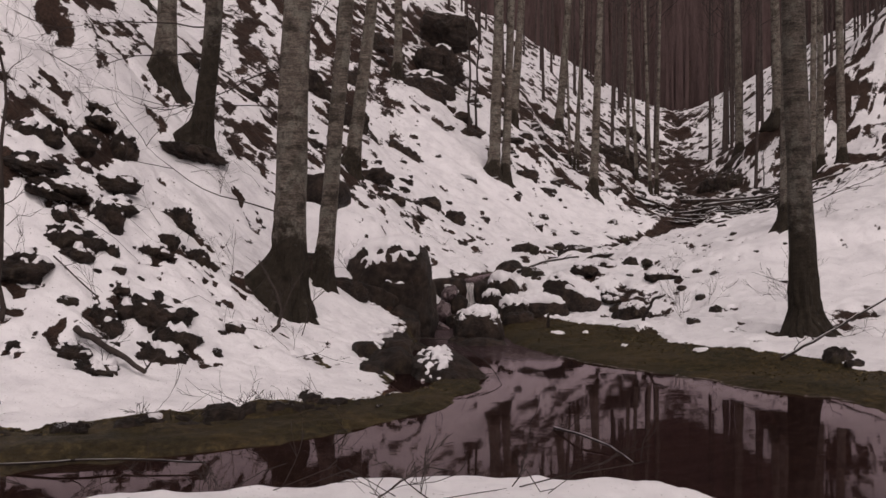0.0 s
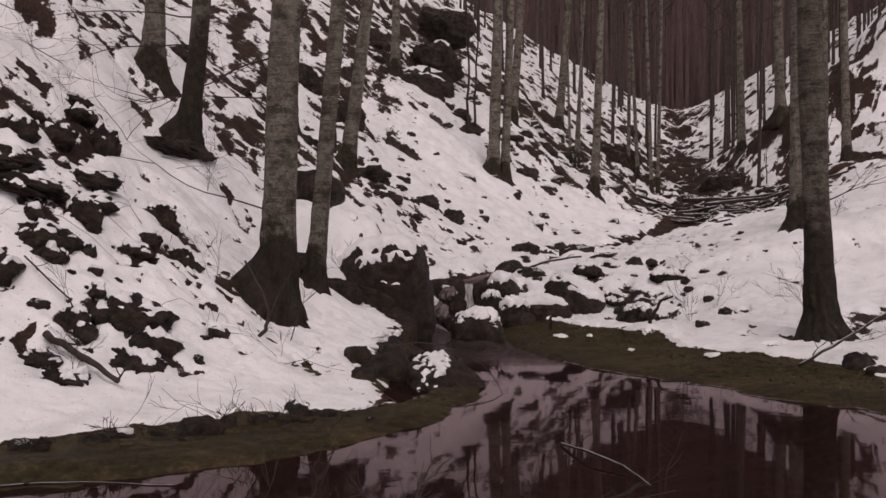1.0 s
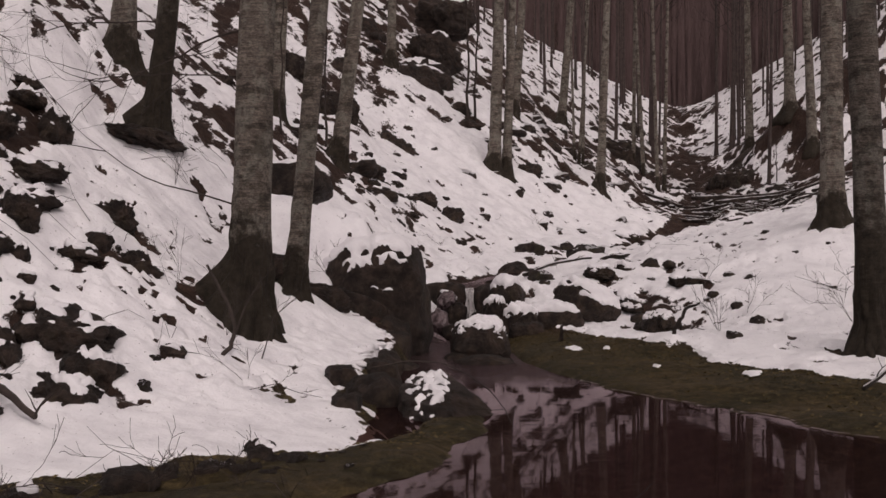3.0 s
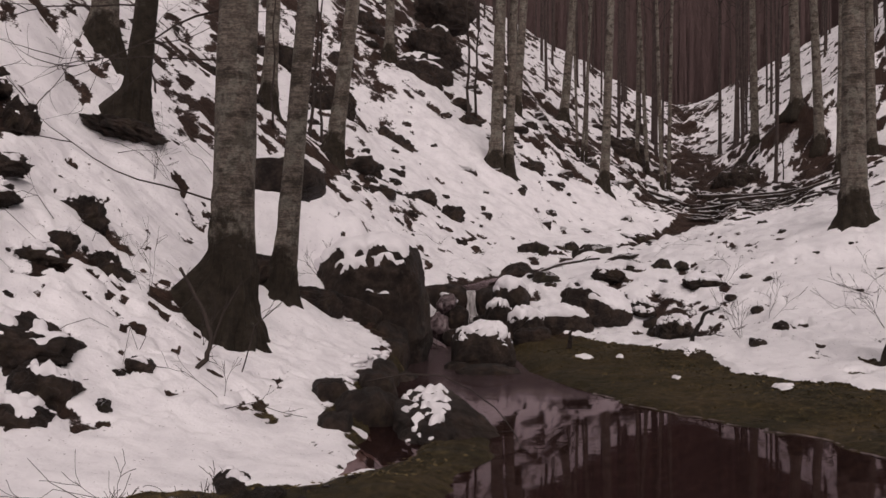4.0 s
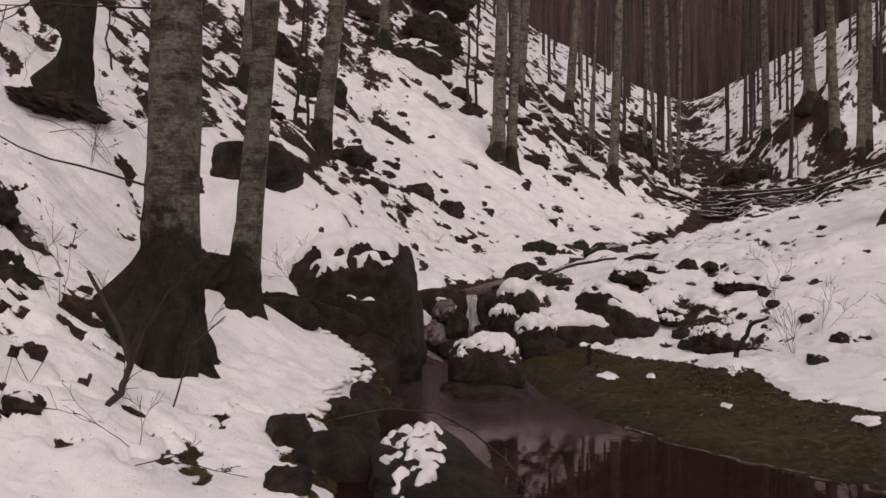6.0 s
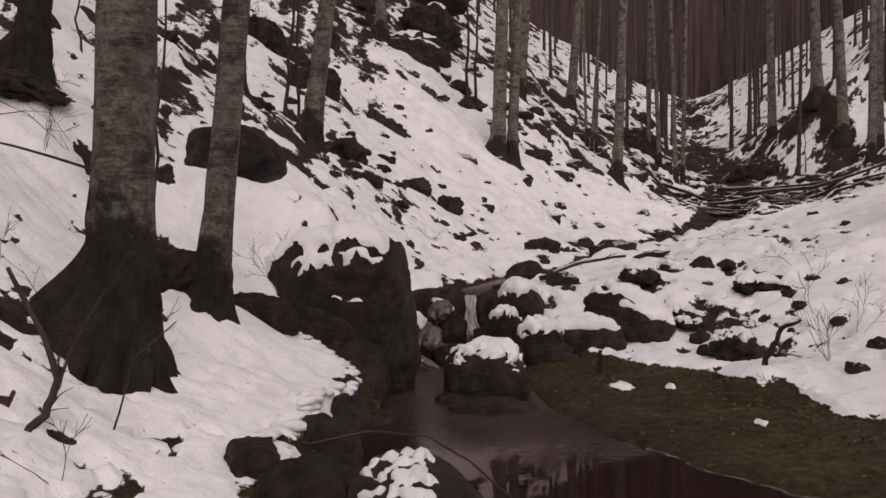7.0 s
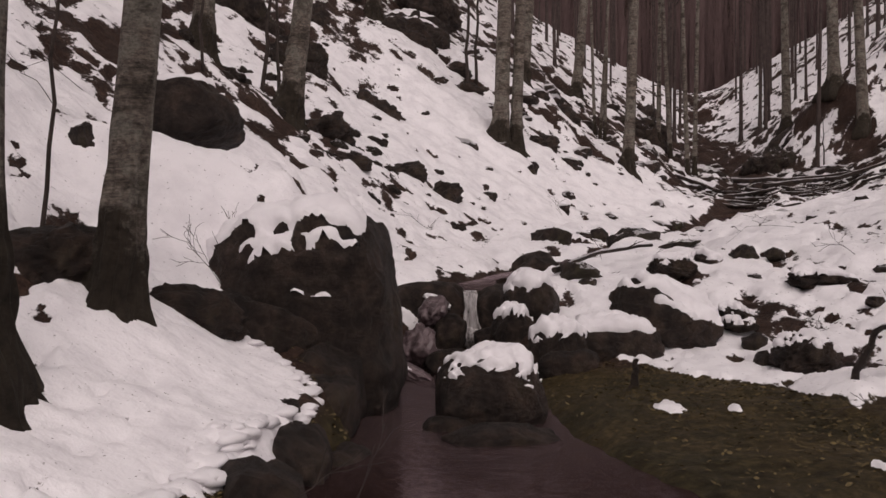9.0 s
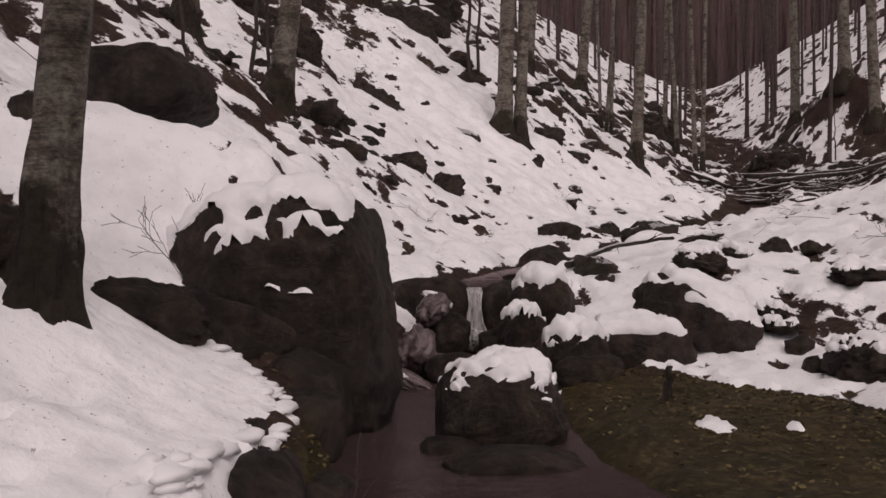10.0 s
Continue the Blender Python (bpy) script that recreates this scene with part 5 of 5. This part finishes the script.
fallen("log", [(-3.26, 10.12, stand(-3.26, 10.12) + 0.05), (-2.89, 9.82, stand(-2.89, 9.82) + 0.07), (-2.46, 9.42, stand(-2.46, 9.42) + 0.04)], 0.035, "dark branch lying over the near rocks", "log", TWIG, seed=15, twigs=2)
fallen("branch", [(-3.75, 11.0, stand(-3.75, 11.0) + 0.10), (-3.25, 10.7, stand(-3.25, 10.7) + 0.14), (-2.98, 10.3, stand(-2.98, 10.3) + 0.05)], 0.009, "thin bare branch leaning on the near rocks", "branch", TWIG, seed=16, twigs=4)
fallen("branch", [(-0.55, 12.3, 0.19), (-0.25, 12.45, 0.23), (0.05, 12.35, 0.22), (0.25, 12.0, 0.16), (0.42, 11.6, 0.08), (0.52, 11.2, -0.02), (0.56, 10.9, -0.10)], 0.007, "thin bare branch hanging over the water", "branch", TWIG, seed=4, twigs=3)
fallen("branch", [(3.5, 11.8, 0.06), (4.2, 12.6, 0.25), (5.2, 13.4, 0.62)], 0.02, "thin fallen branch lying by the shore", "branch", seed=5, twigs=5)
fallen("branch", [(0.8, 8.25, -0.09), (0.92, 7.7, -0.05), (1.08, 7.35, -0.07), (1.15, 6.9, -0.09)], 0.009, "thin stick floating in the pond", "branch", seed=6, twigs=1)
fallen("branch", [(-2.8, 6.75, -0.08), (-2.3, 6.7, -0.05), (-1.9, 6.8, -0.05), (-1.4, 6.75, -0.06)], 0.010, "thin stick lying in shallow water", "branch", seed=7, twigs=1)
fallen("branch", [(1.35, 20.6, 0.8), (1.9, 21.2, 0.98), (2.6, 21.9, 1.05)], 0.03, "dark branch lying across the brook", "branch", seed=8, twigs=2)
fallen("branch", [(-6.9, 15.0, 4.15), (-6.1, 15.1, 3.85), (-5.3, 15.2, 3.45), (-4.6, 15.3, 3.1)], 0.012, "low bare branch spreading fine twigs over the snow", "branch", TWIG, 6, 11, 16)
fallen("branch", [(-6.6, 15.6, 4.35), (-5.6, 15.6, 4.0), (-4.9, 15.5, 3.6)], 0.010, "low bare branch spreading fine twigs over the snow", "branch", TWIG, 6, 12, 12)
fallen("branch", [(-4.9, 17.6, 3.35), (-4.5, 17.5, 3.2), (-4.1, 17.5, 2.95)], 0.03, "dark branch half sunk in snow", "branch", seed=9, twigs=2)

rng = random.Random(44)
for k in range(84):
    zone = rng.choice([(-2.2, 11.8, 0.7, 1.0), (-3.4, 13.0, 0.9, 1.2), (-5.2, 17.0, 1.2, 1.8), (3.6, 18.0, 1.2, 1.3), (5.2, 16.5, 0.8, 1.6), (-0.6, 27.5, 1.6, 2.0), (4.8, 22.5, 1.4, 1.6), (-2.8, 20.5, 0.8, 1.6), (5.0, 13.6, 0.5, 0.6), (-0.4, 5.25, 0.8, 0.15), (0.3, 5.3, 0.7, 0.12), (-1.6, 8.1, 0.6, 0.3), (-0.8, 8.9, 0.5, 0.3)])
    x, y = rng.gauss(zone[0], zone[2]), rng.gauss(zone[1], zone[3])
    if 9.6 < y < 19.5 and (np.interp(y, *SHORE_L) - 0.2 < x < np.interp(y, *SHORE_R) + 0.1):
        continue
    a, l = rng.uniform(0, 6.28), rng.uniform(0.3, 0.9)
    pts = [(x + l * q * math.cos(a), y + l * q * math.sin(a)) for q in (0, 0.35, 0.7, 1.0)]
    hs = [0.0, rng.uniform(0.03, 0.12), rng.uniform(0.03, 0.16), rng.uniform(0.02, 0.14)]
    fallen("twig", [(px, py, stand(px, py) + h) for (px, py), h in zip(pts, hs)], rng.uniform(0.002, 0.0045), "thin bare twig lying on the snow", "twig", TWIG, 5, k, rng.randint(0, 2), "twigs on the snow")


def shrub(x, y, size, seed):
    rng = random.Random(seed)
    base = thing("shrub", (x, y, stand(x, y, 0.03)), "bare wiry shrub sticking out of the snow", "shrub", "bare shrubs")
    for _ in range(rng.randint(2, 4)):
        v, f = [], []
        a = rng.uniform(0, 6.28)
        spray(rng, (0, 0, 0), (math.cos(a) * 0.7, math.sin(a) * 0.7, 1), size * rng.uniform(0.6, 1.0), 0.003, 2, v, f, 0.18, 0.0, 3)
        part("stem", v, f, TWIG, base)


rng = random.Random(55)
for k, (x, y) in enumerate([(-5.0, 13.6), (-5.6, 14.8), (-6.2, 16.2), (-5.2, 15.6), (-6.6, 17.8), (-4.6, 14.6), (-5.9, 18.6), (-4.0, 10.9), (-3.3, 10.9), (-3.1, 15.9), (-2.4, 12.9), (-1.85, 12.4), (-2.9, 9.7), (-1.5, 11.4), (-3.0, 16.3), (4.0, 17.2), (4.9, 15.9), (5.6, 17.6), (3.4, 16.2), (7.2, 21.5), (-1.3, 16.6), (-1.25, 8.25), (-1.5, 8.4), (-1.05, 8.5), (-2.0, 7.9), (-0.1, 5.2), (-1.1, 5.35), (-4.4, 16.6), (2.6, 31.5), (6.0, 40.0)]):
    shrub(x, y, rng.uniform(0.35, 0.75) if y > 9.2 else 0.26, 100 + k)

# a pale rim of ice along the pond's edge
rng = random.Random(66)
v, f = [], []
for k in range(150):
    y = 9.6 + 4.2 * k / 149
    row = np.linspace(0.6, 5.5, 400)
    hgt = ground_height(row, np.full(400, y))
    x = float(row[int(np.argmax(hgt > WATER + 0.004))])
    w = max(0.004, 0.012 + 0.03 * noise.noise((y * 2.3, 0, 0)) + 0.04 * noise.noise((y * 9, 1, 0)))
    v += [(x - w, y, WATER + 0.004), (x - w * 0.4, y, WATER + 0.008), (x + 0.02, y, WATER + 0.006)]
    if k:
        if w > 0.006:
            f += [(3 * k - 3 + i, 3 * k - 2 + i, 3 * k + 1 + i, 3 * k + i) for i in (0, 1)]
tagged(part("ice_rim", v, f, ICE), "thin pale ice rim along the pond shore", "ice", kind="structure")

# ---- woods up the valley ----
def far_tree(seed):
    rng = random.Random(seed)
    r = rng.uniform(0.07, 0.125)
    return beech((0, 0, -30), r, lean=(rng.uniform(-0.03, 0.03), 0), flare=0.5, seed=seed, sides=9, mat=BARK_FAR, height=14.0, label="slender bare beech on the snowy slope up the valley", group="trees up the valley", bare=6.0)


KINDS = [far_tree(200 + k) for k in range(7)]
rng = random.Random(77)
used = set()
for k in range(105):
    y = 44 + 64 * rng.random() ** 0.8
    xs = float(section(np.array([y]), LEFT_T, 1)[0])
    x = xs + rng.choice((-1, 1)) * rng.uniform(1.6, 3 + 0.16 * y)
    if y < 60 and abs(x - xs) < 2.2:
        continue
    src = KINDS[k] if k < 7 else KINDS[rng.randrange(7)]
    m = pose(x, y, stand(x, y, 0.1), 0, 0, rng.uniform(0, 360))
    if k < 7:
        src.matrix_basis = m
        used.add(k)
    else:
        copy_thing(src, m)
for k in range(7):
    if k not in used:
        KINDS[k].matrix_basis = pose(24 + k * 2, 92, stand(24 + k * 2, 92, 0.1))

# the wooded hill that closes the view: countless bare stems
rng = np.random.default_rng(5)
n = 5200
ty = 118 + 190 * rng.random(n) ** 1.2
tx = 0.13 * ty + (rng.random(n) - 0.5) * (30 + 0.62 * ty)
tz = ground_height(tx, ty)
tr, th = rng.uniform(0.10, 0.26, n) * (0.6 + ty / 300), rng.uniform(13, 21, n)
lean = rng.uniform(-0.04, 0.04, (n, 2))
v, f = [], []
for i in range(n):
    k = len(v)
    for h, r in ((-1.0, tr[i]), (th[i] * 0.55, tr[i] * 0.7), (th[i], tr[i] * 0.15)):
        cx, cy, cz = tx[i] + lean[i, 0] * h, ty[i] + lean[i, 1] * h, tz[i] + h
        v += [(cx - r, cy - 0.5 * r, cz), (cx + r, cy - 0.5 * r, cz), (cx, cy + r, cz)]
    for a in (0, 3):
        f += [(k + a, k + a + 1, k + a + 4, k + a + 3), (k + a + 1, k + a + 2, k + a + 5, k + a + 4), (k + a + 2, k + a, k + a + 3, k + a + 5)]
    for _ in range(5):
        h, a2 = th[i] * rng.uniform(0.35, 0.95), rng.uniform(0, 6.28)
        l, w = rng.uniform(1.2, 3.0), 0.05
        q = len(v)
        cx, cy, cz = tx[i] + lean[i, 0] * h, ty[i] + lean[i, 1] * h, tz[i] + h
        ex, ey, ez = cx + l * 0.5 * math.cos(a2), cy + l * 0.5 * math.sin(a2), cz + l
        v += [(cx - w, cy, cz), (cx + w, cy, cz), (cx, cy + w, cz + w), (ex, ey, ez)]
        f += [(q, q + 1, q + 3), (q + 1, q + 2, q + 3), (q + 2, q, q + 3)]
tagged(part("far_woods", v, f, FOREST, smooth=False), "dense dark bare woods on the hill behind", "woods", kind="stuff")

# dead leaves on the mud flat
rng = np.random.default_rng(6)
n = 9000
y = rng.uniform(7.0, 18.0, n)
x = np.where(rng.random(n) < 0.78, np.interp(y, *SHORE_R) - abs(rng.normal(0, 0.9, n)) + 0.05, np.interp(y, *SHORE_L) + abs(rng.normal(0, 0.25, n)) - 0.05)
z = ground_height(x, y) + 0.012
c, s = rng.uniform(0, 6.28, n), rng.uniform(0.007, 0.021, n)
t1, t2 = rng.uniform(-0.4, 0.4, n) * s, rng.uniform(-0.4, 0.4, n) * s
c, d = np.cos(c) * s, np.sin(c) * s
quad = np.stack([np.stack([x - c, y - d, z - t1], -1), np.stack([x + d * 0.5, y - c * 0.5, z + t2], -1), np.stack([x + c, y + d, z + t1], -1), np.stack([x - d * 0.5, y + c * 0.5, z + abs(t2)], -1)], 1)
quad = quad[(z > WATER + 0.02) & (snow_depth(x, y, z) < 0.4)]
v = quad.reshape(-1, 3).tolist()
f = [(4 * k, 4 * k + 1, 4 * k + 2, 4 * k + 3) for k in range(len(quad))]
tagged(part("fallen_leaves", v, f, DEAD_LEAF, smooth=False), "brown dead leaves strewn over the wet mud flat", "leaves", kind="stuff")
